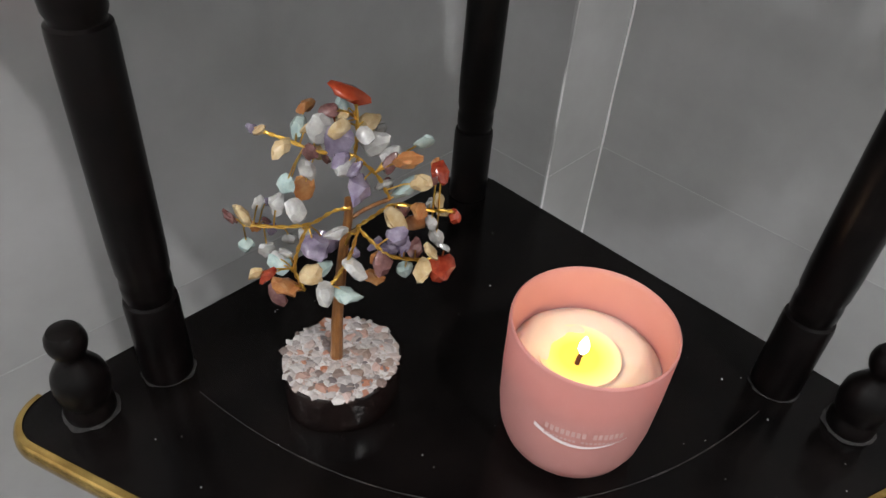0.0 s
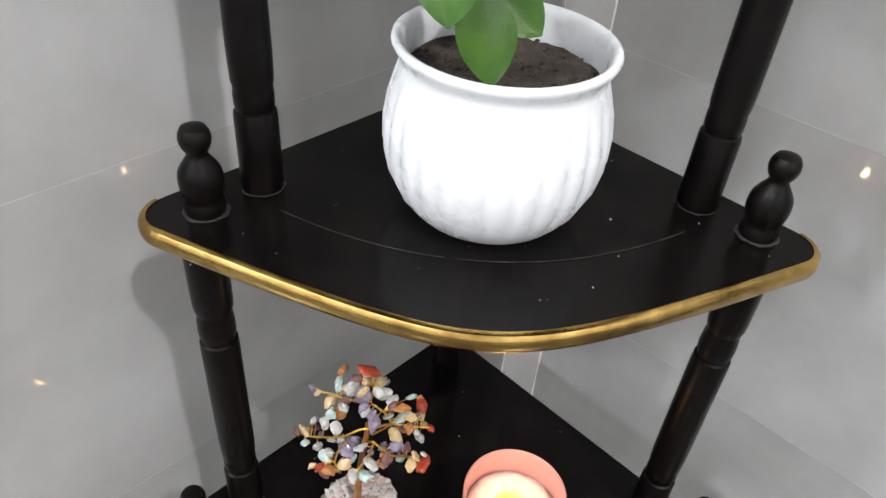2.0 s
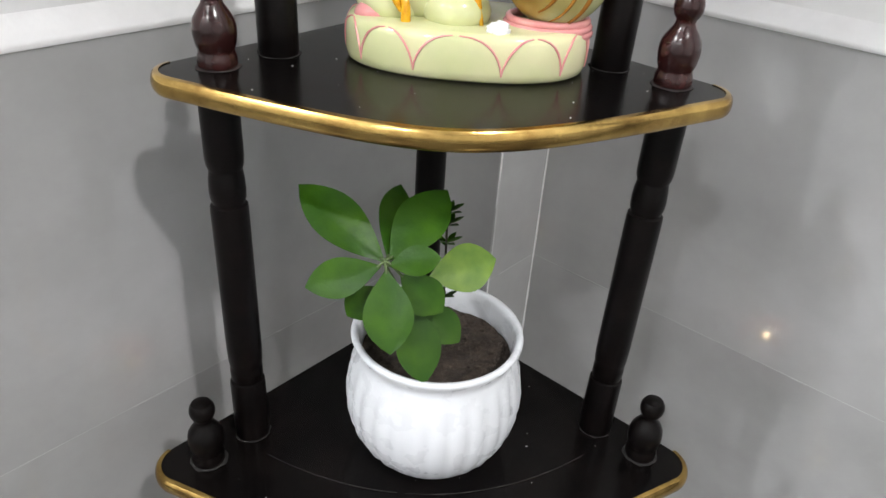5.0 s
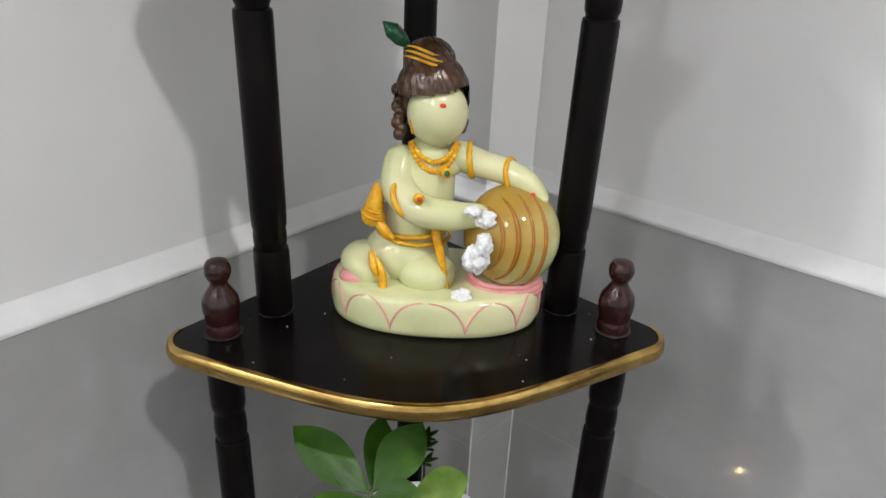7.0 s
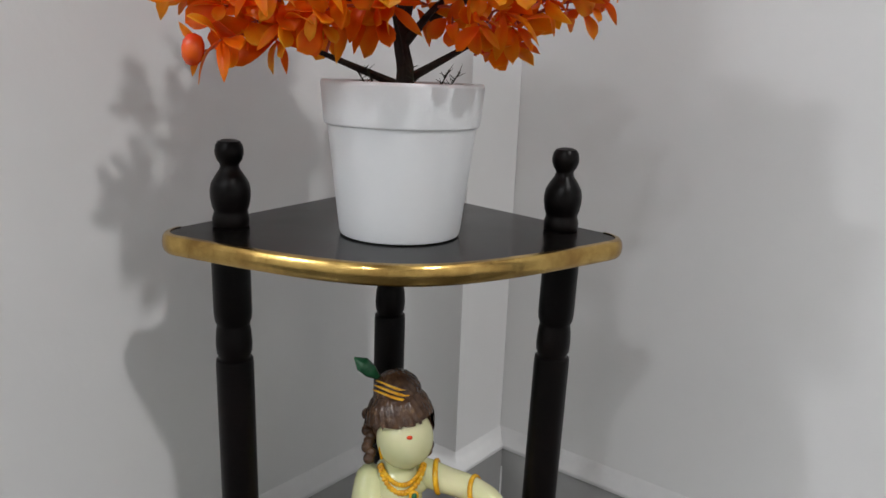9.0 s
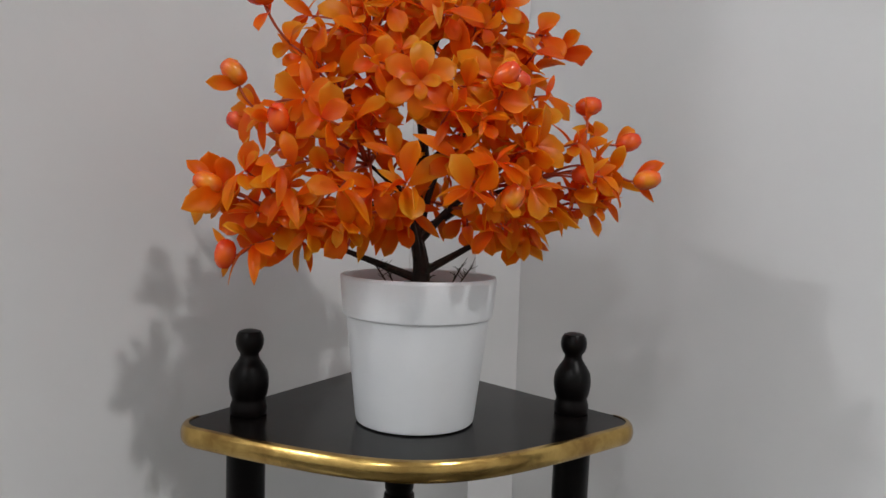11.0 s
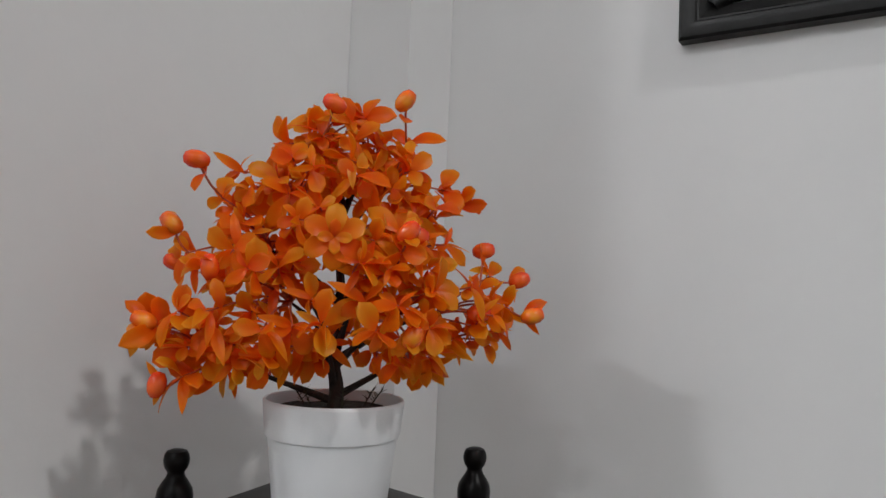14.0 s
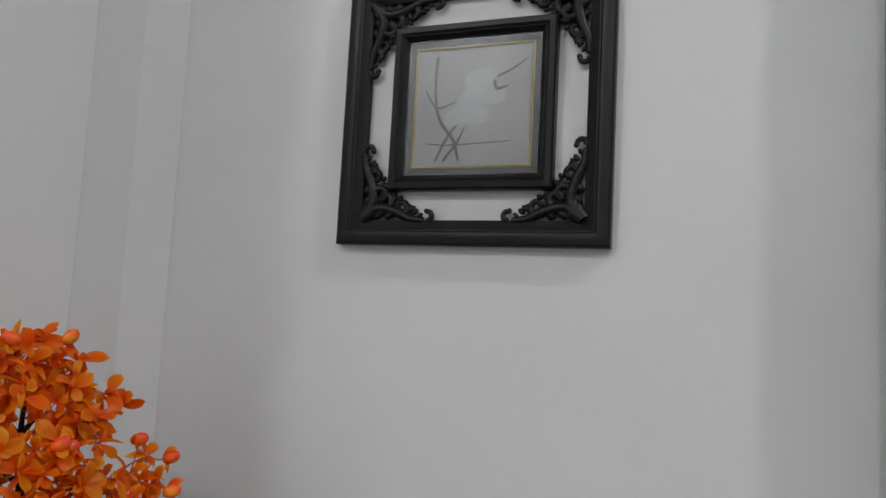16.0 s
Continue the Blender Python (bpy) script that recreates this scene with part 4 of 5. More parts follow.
def on_foot(a, z, out=1.004):
    c, s = math.cos(a), math.sin(a)
    f = np.interp(z, [0, 0.0015, 0.006, 0.016, 0.022, 0.0258, 0.0275, 0.028], [0.955, 0.985, 1.0, 1.0, 0.993, 0.972, 0.935, 0.88])
    return Vector((out * f * 0.0755 * abs(c) ** 0.85 * (1 if c > 0 else -1), out * f * 0.047 * abs(s) ** 0.85 * (1 if s > 0 else -1), z))


# pink petal outlines round the foot
for k, a0 in enumerate(np.linspace(math.radians(185), math.radians(350), 6)):
    for sgn in (-1, 1):
        pts = []
        for s in np.linspace(0, 1, 8):
            pts.append(on_foot(a0 + sgn * 0.27 * s ** 1.7, 0.0045 + 0.0220 * math.sin(math.pi * 0.5 * s)))
        add(tube(pts, [0.00055 * (0.5 + 0.5 * math.sin(math.pi * q)) + 0.0002 for q in np.linspace(0, 1, 8)], 6), 6, FOOT_TURN)

# kneeling body
blob(-0.010, 0.418, 0.929, 0.031, 0.027, 0.023)
blob(-0.036, 0.414, 0.922, 0.022, 0.024, 0.015, turn=(0, 12, 0))
blob(0.004, 0.398, 0.922, 0.021, 0.020, 0.015)
blob(-0.046, 0.402, 0.917, 0.012, 0.010, 0.008, slot=6)
spar([(-0.006, 0.420, 0.935), (-0.003, 0.420, 0.955), (0.001, 0.419, 0.975), (0.004, 0.418, 0.998)], [0.0235, 0.0225, 0.0225, 0.019], n=20)
blob(0.004, 0.418, 0.997, 0.0255, 0.0165, 0.0125)
spar([(0.006, 0.417, 1.000), (0.007, 0.416, 1.016)], [0.0095, 0.0095])
# head and hair
blob(0.0086, 0.4110, 1.0342, 0.0204, 0.0194, 0.0222, sub=4)
blob(0.0055, 0.4245, 1.0400, 0.0222, 0.0190, 0.0250, slot=3, sub=4)


def hair(x, y, z, rx, ry, rz, strands, swirl, deep, cut=None):
    """A cap of combed strands that run round and up; cut: lower limit at the front and at the back."""
    cap = ball(1.0, sub=5)
    for v in cap.verts:
        d = v.co.normalized()
        a = math.atan2(d.y, d.x)
        f = 1 + deep * abs(math.sin(strands * 0.5 * a + swirl * d.z)) + deep * 0.5 * noise.noise(d * 6)
        v.co = Vector((d.x * rx * f, d.y * ry * f, d.z * rz * f))
    if cut is not None:
        bmesh.ops.delete(cap, geom=[v for v in cap.verts if v.co.z < cut(v.co)], context="VERTS")
    add(cap, 3, Matrix.Translation(Vector((x, y, z)) - S0))


# cap with a side-swept hairline, ear locks, and a rising knot bound with gilt bands
hair(0.0052, 0.4180, 1.0430, 0.0242, 0.0238, 0.0290, 26, 7.0, 0.045, lambda c: 0.0060 + 0.14 * c.x if c.y < -0.002 else -0.020)
hair(0.0030, 0.4205, 1.0660, 0.0165, 0.0160, 0.0150, 18, 5.0, 0.05)
for k in range(9):
    blob(-0.0168 + 0.0016 * math.sin(k * 2.1), 0.4085 + 0.0022 * k, 1.0200 + 0.0032 * k, 0.0042, 0.0042, 0.0046, slot=3, sub=2)
    if k < 7:
        blob(0.0250 + 0.0014 * math.sin(k * 1.9), 0.4095 + 0.0024 * k, 1.0250 + 0.0032 * k, 0.0036, 0.0042, 0.0046, slot=3, sub=2)
for z, r, t in ((1.0680, 0.0176, 0.0011), (1.0712, 0.0166, 0.0011), (1.0742, 0.0150, 0.0010)):
    arc = [Vector((0.0030 + r * math.cos(a) - 0.002, 0.4205 + 0.97 * r * math.sin(a), z + 0.0030 * math.sin(a * 2))) - S0 for a in np.linspace(math.radians(205), math.radians(345), 20)]
    add(tube(arc, [t * math.sin(math.pi * (q + 0.5) / 20) ** 0.6 for q in range(20)], 8), 4)
blob(0.0105, 0.3930, 1.0435, 0.0022, 0.0012, 0.0015, slot=7, sub=2)
spar([(-0.0075, 0.404, 1.040), (-0.0085, 0.4035, 1.030), (-0.0080, 0.404, 1.0225)], [0.0012, 0.0016, 0.0010], slot=4, n=8)
# feather
spar([(-0.010, 0.424, 1.074), (-0.016, 0.425, 1.079), (-0.022, 0.425, 1.0845), (-0.027, 0.425, 1.089)], [0.0014, 0.0052, 0.0056, 0.0012], slot=8)
# arms
spar([(-0.0150, 0.416, 0.999), (-0.0165, 0.404, 0.984), (-0.0040, 0.390, 0.974), (0.0180, 0.384, 0.9715), (0.036, 0.383, 0.9725)], [0.0118, 0.0122, 0.0112, 0.0105, 0.0080], n=16)
spar([(0.0250, 0.417, 1.003), (0.0400, 0.413, 0.9985), (0.0560, 0.407, 0.9955), (0.0700, 0.399, 0.9905), (0.0795, 0.394, 0.981)], [0.0105, 0.0098, 0.0092, 0.0085, 0.0062], n=16)
for k in range(3):
    blob(0.0730 + 0.0042 * k, 0.3885 + 0.002 * k, 0.9845 - 0.0022 * k, 0.0020, 0.0019, 0.0024, slot=7 if k % 2 == 0 else 4, sub=2)
# ornaments
band(-0.0110, 0.3955, 0.9790, 0.0128, 0.0021, (48, 40, 20))
blob(-0.0040, 0.3800, 0.9850, 0.0040, 0.0030, 0.0040, slot=4, sub=2)
blob(-0.0036, 0.3775, 0.9855, 0.0018, 0.0012, 0.0018, slot=7, sub=2)
band(0.0335, 0.4150, 1.0005, 0.0113, 0.0020, (0, 82, -12))
band(0.0600, 0.4050, 0.9945, 0.0098, 0.0018, (0, 78, -30))
for k in range(19):
    a = radians(195 + 150 * k / 18)
    blob(0.0070 + 0.0165 * math.cos(a), 0.4135 + 0.0140 * math.sin(a), 1.0125 - 0.0155 * math.sin(math.pi * k / 18) ** 1.2, 0.0022, 0.0019, 0.0028, slot=4, sub=1)
    blob(0.0070 + 0.0150 * math.cos(a), 0.4135 + 0.0142 * math.sin(a), 1.0135 - 0.0100 * math.sin(math.pi * k / 18) ** 1.2, 0.0018, 0.0016, 0.0024, slot=4, sub=1)
blob(0.0150, 0.3975, 0.9965, 0.0038, 0.0022, 0.0038, slot=4, sub=2)
blob(0.0152, 0.3955, 0.9970, 0.0021, 0.0012, 0.0024, slot=8, sub=2)
band(-0.0045, 0.4195, 0.9500, 0.0250, 0.0020, (0, -3, 0), squash=0.96)
band(-0.0045, 0.4195, 0.9450, 0.0262, 0.0015, (0, 4, 0), squash=0.96)
spar([(-0.034, 0.404, 0.9630), (-0.0325, 0.402, 0.9740), (-0.0315, 0.402, 0.9860)], [0.0085, 0.0060, 0.0022], slot=4)
for k in range(5):
    band(-0.0335 + 0.0006 * k, 0.403, 0.964 + 0.0042 * k, 0.0083 - 0.0012 * k, 0.0009, (0, 15, 0))
spar([(-0.031, 0.401, 0.962), (-0.026, 0.396, 0.955), (-0.021, 0.394, 0.951)], [0.0035, 0.0040, 0.0022], slot=4)
spar([(0.0090, 0.3925, 0.9560), (0.0125, 0.3880, 0.9400), (0.0180, 0.3830, 0.9170)], [0.0034, 0.0030, 0.0012], slot=4)
spar([(-0.0350, 0.3945, 0.9390), (-0.0335, 0.3895, 0.9300), (-0.0300, 0.3880, 0.9230)], [0.0022, 0.0027, 0.0016], slot=4)
spar([(-0.0310, 0.3910, 0.9360), (-0.0275, 0.3865, 0.9270), (-0.0270, 0.3850, 0.9170)], [0.0014, 0.0027, 0.0030], slot=4)
spar([(0.0090, 0.3770, 0.9140), (0.0160, 0.3745, 0.9145), (0.0215, 0.3760, 0.9150)], [0.0020, 0.0026, 0.0018], slot=4)
# round pot, tipped towards the front, with stripes
PC, PR = Vector((0.0625, 0.397, 0.9520)), 0.0336
add(ball(PR, 1, 1, 1.08, 4), 1, Matrix.Translation(PC - S0))
for k in range(4):
    ax = Vector((-0.80, -0.38, 0.10)).normalized()
    u1 = (Vector((0, 0, 1)) - ax * ax.z).normalized()
    w1 = u1.cross(ax)
    pts = []
    for a in np.linspace(0.1 + 0.1 * k, 2.5 + 0.12 * k, 26):
        th = 0.62 + 0.30 * k + 0.16 * math.sin(a * 0.9 + 0.4)
        d = ax * math.cos(th) + (u1 * math.cos(a) + w1 * math.sin(a)) * math.sin(th)
        pts.append(Vector((d.x * PR, d.y * PR, d.z * PR * 1.08)))
    add(tube(pts, [(0.0011 + 0.0004 * (k % 2)) * math.sin(math.pi * (q + 0.5) / 26.0) ** 0.7 + 0.0002 for q in range(26)], 8), 2, Matrix.Translation(PC - S0))
for z, r in ((0.9165, 0.0255), (0.9200, 0.0240), (0.9130, 0.0262)):
    band(0.0600, 0.3970, z, r, 0.0024, (0, 0, 0), 6, squash=0.80)
# white lumps spilling over
rnd = random.Random(9)
for cx, cy, cz, sx, sz, seed in ((0.0335, 0.3655, 0.9480, 0.0082, 0.0098, 1), (0.0385, 0.3640, 0.9590, 0.0055, 0.0085, 2), (0.0400, 0.3735, 0.9735, 0.0068, 0.0060, 3), (0.0265, 0.3705, 0.9175, 0.0066, 0.0058, 4), (0.0310, 0.3720, 0.9800, 0.0055, 0.0030, 5)):
    lump = ball(1.0, sub=4)
    for v in lump.verts:
        d = v.co.normalized()
        f = 1 + 0.30 * noise.noise(d * 2.2 + Vector((seed * 7, 0, 0))) + 0.16 * noise.noise(d * 6 + Vector((seed * 3, 5, 0)))
        v.co = Vector((d.x * sx * f, d.y * 0.0055 * f, d.z * sz * f))
    add(lump, 5, Matrix.Translation(Vector((cx, cy, cz)) - S0))
solid("statue", st, SLOTS, "glossy pale green resin statue kneeling beside a round pot", "statue", Matrix.Translation(S0), smooth=60)


# ---------------------------------------------------------------- orange plant
orange = thing("artificial_plant", "artificial plant with orange plastic leaves and berries in a white pot", "artificial plant", pose(0.0, 0.389, 1.1882))
prof = [(0.0, 0.0), (0.0355, 0.0), (0.0372, 0.0008), (0.0380, 0.003), (0.0452, 0.0655), (0.0456, 0.0672), (0.0472, 0.0682), (0.0476, 0.0695), (0.0496, 0.0905), (0.0496, 0.0922), (0.0488, 0.0932), (0.0476, 0.0928), (0.0470, 0.090),
        (0.0462, 0.080), (0.0, 0.078)]
part("pot", lathe(prof, 72), WHITE_CERAMIC, orange, "white tapered pot with a raised rim band", smooth=40)
part("soil", soil_bm(0.0468, 0.0845, 0.0018, 9.0), DARK_SOIL, orange, "dark crumbly filling", smooth=0)
CROWN = [(1.285, 0.085), (1.300, 0.112), (1.335, 0.142), (1.370, 0.130), (1.410, 0.106), (1.440, 0.088), (1.462, 0.058), (1.480, 0.040), (1.500, 0.02)]
OO = Vector((0.0, 0.389, 1.1882))
rnd = random.Random(21)


def half_width(z):
    return float(np.interp(z, [c[0] for c in CROWN], [c[1] for c in CROWN]))


part("trunk", tube(spline([(0.0, 0.0, 0.080), (0.001, 0.0, 0.100), (-0.002, 0.004, 0.122), (0.002, 0.006, 0.160), (-0.002, 0.008, 0.205), (0.0, 0.008, 0.255)], 6), [0.0062 - 0.0045 * k / 30 for k in range(31)], 10), BARK, orange, "dark brown plastic trunk")
BOUGHS = []
for a, r, z in ((185, 0.070, 0.116), (170, 0.060, 0.150), (0, 0.060, 0.128), (15, 0.075, 0.155), (255, 0.030, 0.130), (285, 0.032, 0.160), (225, 0.048, 0.160), (320, 0.046, 0.150), (115, 0.040, 0.155),
                (200, 0.052, 0.195), (340, 0.050, 0.195), (265, 0.025, 0.200), (215, 0.040, 0.235), (330, 0.030, 0.240), (30, 0.020, 0.260), (150, 0.020, 0.265)):
    e = Vector((r * math.cos(radians(a)), r * 0.85 * math.sin(radians(a)), z))
    s = Vector((0, 0.003, max(0.090, z - 0.035)))
    m = (s + e) / 2 + Vector((0, 0, 0.004 - 0.004 * (z < 0.13)))
    path = spline([s, m, e], 6)
    part("bough", tube(path, [0.0030 - 0.0021 * k / (len(path) - 1) for k in range(len(path))], 7), BARK, orange)
    BOUGHS.append(path)
# a few dark needle twigs near the soil
for bx, by, a in ((-0.016, -0.004, 130), (0.020, -0.004, 50), (0.026, 0.002, 35), (-0.020, 0.006, 150), (0.004, -0.02, 90)):
    needles = bmesh.new()
    s = Vector((bx, by, 0.087))
    d = Vector((math.cos(radians(a)) * 0.6, -0.2, 0.8)).normalized()
    tube([s, s + d * 0.016], 0.0005, 5, needles)
    for k in range(8):
        q = s + d * (0.004 + 0.0016 * k)
        side = Vector((rnd.uniform(-1, 1), rnd.uniform(-1, 1), rnd.uniform(0, 1))).normalized()
        tube([q, q + side * 0.006], [0.0004, 0.0001], 4, needles)
    part("needle_twig", needles, TWIG_DARK, orange, "dark green needle twigs")

LEAF_SHAPES = [(0.0215, 0.0140, 0.16, 0.26, 0.66, 0.46), (0.0195, 0.0130, 0.36, 0.22, 0.66, 0.46), (0.0240, 0.0125, 0.55, 0.28, 0.68, 0.50), (0.0215, 0.0072, 0.70, 0.30, 0.55, 0.75)]


def orange_leaf(k, n, m):
    length, width, droop, fold, wide, power = LEAF_SHAPES[k]
    return leaf_bm(length, width, droop, fold, wide, n, m, 1.0, 0.03, power)


OLEAF = [mesh_of("leaf", orange_leaf(k, 9, 3), ORANGE, 60) for k in range(4)]
BER = [mesh_of("berry", lathe([(0, -0.0085), (0.0028, -0.0078), (0.0052, -0.0045), (0.0060, 0.0), (0.0055, 0.0040), (0.0036, 0.0074), (0, 0.0086)], 20), m, 60) for m in (BERRY, BERRY_RED)]


LEAVES = []
REST = bmesh.new()


def front_normal(d):
    """Leaves turn their upper sides out and up, each a little differently."""
    n = Vector((rnd.uniform(-0.7, 0.7), -0.75 + rnd.uniform(-0.3, 0.5), 0.45 + rnd.uniform(-0.4, 0.5)))
    return n if abs(n.normalized().dot(d)) < 0.97 else Vector((1, 0, 0.2))



def leaf_at(p, d, roll, s=1.0):
    LEAVES.append(0)
    if len(LEAVES) > 300:
        join(REST, orange_leaf(rnd.choice((0, 0, 1, 1, 2, 3, 3)), 7, 2), face(p, p + d, front_normal(d), roll) @ Matrix.Scale(s, 4))
        return
    ob = new("leaf", OLEAF[rnd.choice((0, 0, 1, 1, 2, 3, 3))])
    ob.parent = orange
    ob.matrix_local = face(p, p + d, front_normal(d), roll) @ Matrix.Scale(s, 4)


def sprig_at(root, tip, leaves=5):
    """A thin orange stem from a limb outwards, with leaves in a rosette at its end and a pair along it."""
    d = (tip - root).normalized()
    mid = (root + tip) / 2 + Vector((rnd.uniform(-0.004, 0.004), rnd.uniform(-0.004, 0.004), 0.004))
    part("sprig", tube(spline([root, mid, tip], 5), [0.0011 - 0.0005 * k / 10 for k in range(11)], 5), ORANGE_STEM, orange)
    side = d.orthogonal().normalized()
    up = d.cross(side)
    turn = rnd.uniform(0, 6.28)
    for k in range(leaves):
        a = turn + 2 * math.pi * k / leaves + rnd.uniform(-0.25, 0.25)
        out = (side * math.cos(a) + up * math.sin(a)) * rnd.uniform(0.75, 1.15) + d * rnd.uniform(0.25, 0.9)
        back = 0.0 if k % 2 == 0 else rnd.uniform(0.002, 0.012)
        leaf_at(tip - d * back, out.normalized(), rnd.uniform(-40, 40), rnd.choice((0.55, 0.65, 0.75, 0.85, 0.95, 1.05)))


tips = []


def grow(p):
    tips.append(p)
    near = min((q for path in BOUGHS for q in path), key=lambda q: (q - p).length + 0.5 * max(q.z - p.z, 0))
    root = near if (near - p).length > 0.012 else p - Vector((p.x, p.y, 0)).normalized() * 0.014 - Vector((0, 0, 0.006))
    if (root - p).length > 0.05:
        root = p + (root - p).normalized() * 0.05
    sprig_at(root, p, 6)


for q in ((-0.098, 0.350, 1.318), (-0.116, 0.354, 1.330), (-0.098, 0.344, 1.300), (-0.085, 0.356, 1.310), (0.120, 0.375, 1.350), (0.108, 0.380, 1.372), (0.112, 0.368, 1.332), (0.070, 0.372, 1.432), (0.082, 0.376, 1.425),
          (0.050, 0.340, 1.320), (0.074, 0.346, 1.328), (0.060, 0.352, 1.314), (0.036, 0.330, 1.312), (0.088, 0.356, 1.336), (-0.046, 0.340, 1.312)):
    grow(Vector(q) - OO)
tries = 0
while len(tips) < 180 and tries < 20000:
    tries += 1
    z = rnd.uniform(1.300, 1.486)
    hw = half_width(z) - 0.016
    x = rnd.uniform(-1, 1) * hw
    if x > 0.07 and z < 1.322 or z > 1.37 and x > 0.066 or z > 1.43 and x > 0.044 or z > 1.455 and x < -0.06 or abs(x) < 0.035 and z < 1.312 or x > 0.085 and 1.38 < z:
        continue
    deep = hw * 0.70 * math.sqrt(max(0.05, 1 - (x / (hw + 0.01)) ** 2))
    y = -deep * rnd.uniform(0.35, 1.0) if len(tips) < 130 else rnd.uniform(-0.35, 0.75) * deep
    p = Vector((x, y - 0.004, z)) - Vector((0, 0, OO.z))
    if any((p - q).length < 0.0116 for q in tips):
        continue
    grow(p)
# berries, each on a short stem
BERRIES = [(-0.113, 0.347, 1.2945, 1, 140), (0.131, 0.350, 1.345, 0, 20), (-0.112, 0.387, 1.3725, 1, 20), (-0.084, 0.340, 1.369, 1, 120), (0.131, 0.383, 1.370, 1, 30), (0.036, 0.325, 1.396, 1, 60), (0.042, 0.330, 1.394, 1, 0),
           (0.034, 0.350, 1.4855, 0, 75), (-0.097, 0.353, 1.437, 1, 10), (-0.124, 0.352, 1.3340, 0, 30), (0.100, 0.372, 1.390, 1, 15), (0.090, 0.350, 1.346, 1, 5), (0.040, 0.318, 1.331, 0, 80), (-0.112, 0.360, 1.397, 0, 60), (-0.012, 0.360, 1.482, 1, 40)]
for x, y, z, kind, a in BERRIES:
    p = Vector((x, y - (0.012 if abs(x) < 0.1 else 0.003), z)) - OO
    ob = new("berry", BER[kind])
    ob.parent = orange
    ob.matrix_local = Matrix.Translation(p) @ pose(0, 0, 0, 0, 90 - a * 0.7 if x > 0 else -90 + a * 0.7, 0)
    near = min(tips, key=lambda q: (q - p).length + 3 * max(0, (Vector((q.x, q.y, 0)).length - Vector((p.x, p.y, 0)).length)))
    part("sprig", tube(spline([near, (near + p) / 2 - Vector((0, 0, 0.003)), p], 4), 0.0008, 5), ORANGE_STEM, orange)
    for s in (-1, 1):
        leaf_at(p + (near - p) * 0.35, ((p - near).normalized() + Vector((0, -0.3, s * 0.9))).normalized(), rnd.uniform(-30, 30), 0.72)


# an open yellow rosette near the middle of the crown
for ring, n, s in ((0, 4, 0.55), (1, 6, 1.02)):
    for k in range(n):
        a = 2 * math.pi * k / n + ring * 0.5
        ob = new("leaf", OLEAF[1])
        ob.parent = orange
        d = Vector((math.cos(a), -0.75 + 0.45 * ring, math.sin(a)))
        ob.matrix_local = face(Vector((-0.010, -0.078, 0.202)), Vector((-0.010, -0.078, 0.202)) + d, Vector((0, -1, 0.15)), 0) @ Matrix.Scale(s, 4)
part("sprig", tube(spline([(0.0, -0.010, 0.185), (-0.007, -0.040, 0.196), (-0.010, -0.078, 0.202)], 6), 0.0012, 6), ORANGE_STEM, orange)
tagged(part("foliage", REST, ORANGE_REST, orange, "dense inner orange plastic leaves", smooth=60), kind="stuff")


# ---------------------------------------------------------------- picture on the wall
FRAME_BLACK = mottled("black_carved_wood", [(0.3, (0.0030, 0.0030, 0.0030)), (0.7, (0.007, 0.0065, 0.0065))], 60, rough=0.38, grain=0.2, rough_var=0.1)
FRAME_BLACK.node_tree.nodes["Principled BSDF"].inputs["Specular IOR Level"].default_value = 0.28
MAT_GREY = mottled("grey_mount", [(0.3, (0.085, 0.085, 0.082)), (0.7, (0.11, 0.11, 0.105))], 40, rough=0.9)
GOLD_SLIP = mottled("gold_slip", [(0.3, (0.55, 0.40, 0.12)), (0.7, (0.75, 0.58, 0.22))], 90, rough=0.35, metal=0.8)
PAPER = mottled("grey_white_print", [(0.3, (0.42, 0.41, 0.42)), (0.5, (0.50, 0.49, 0.50)), (0.7, (0.56, 0.55, 0.56))], 14, rough=0.8)
PETAL = mottled("pale_petals", [(0.3, (0.55, 0.58, 0.58)), (0.7, (0.66, 0.68, 0.68))], 60, rough=0.8)
INK = mottled("grey_ink", [(0.3, (0.09, 0.09, 0.10)), (0.7, (0.16, 0.16, 0.17))], 90, rough=0.8)
GLASS, _t, _b = material("picture_glass", 0.02)
_b.inputs["Transmission Weight"].default_value, _b.inputs["IOR"].default_value = 1.0, 1.45

FU0, FU1, FZ0, FZ1 = 0.3475, 0.6790, 1.6030, 1.9345
picture = thing("picture_frame", "square picture in a black frame with carved open scrollwork corners", "picture", ROOM @ pose((FU0 + FU1) / 2, -0.001, (FZ0 + FZ1) / 2, 90))
# local: x along the wall, y up, z out into the room


def rail_square(half, width, profile, part_name, parent, z0, mat):
    """Four mitred rails round a square; profile: (share of the width from the outside in, height)."""
    for k in range(4):
        bm = bmesh.new()
        ends = []
        for s in (-1, 1):
            row = []
            for f, h in profile:
                r = half - f * width
                row.append(bm.verts.new((s * r, -r, z0 + h)))
            ends.append(row)
        n = len(profile)
        for j in range(n):
            bm.faces.new((ends[0][j], ends[1][j], ends[1][(j + 1) % n], ends[0][(j + 1) % n]))
        bm.faces.new(ends[0]), bm.faces.new(ends[1])
        part(part_name, bm, mat, parent, "", pose(0, 0, 0, 0, 0, 90 * k), smooth=30)


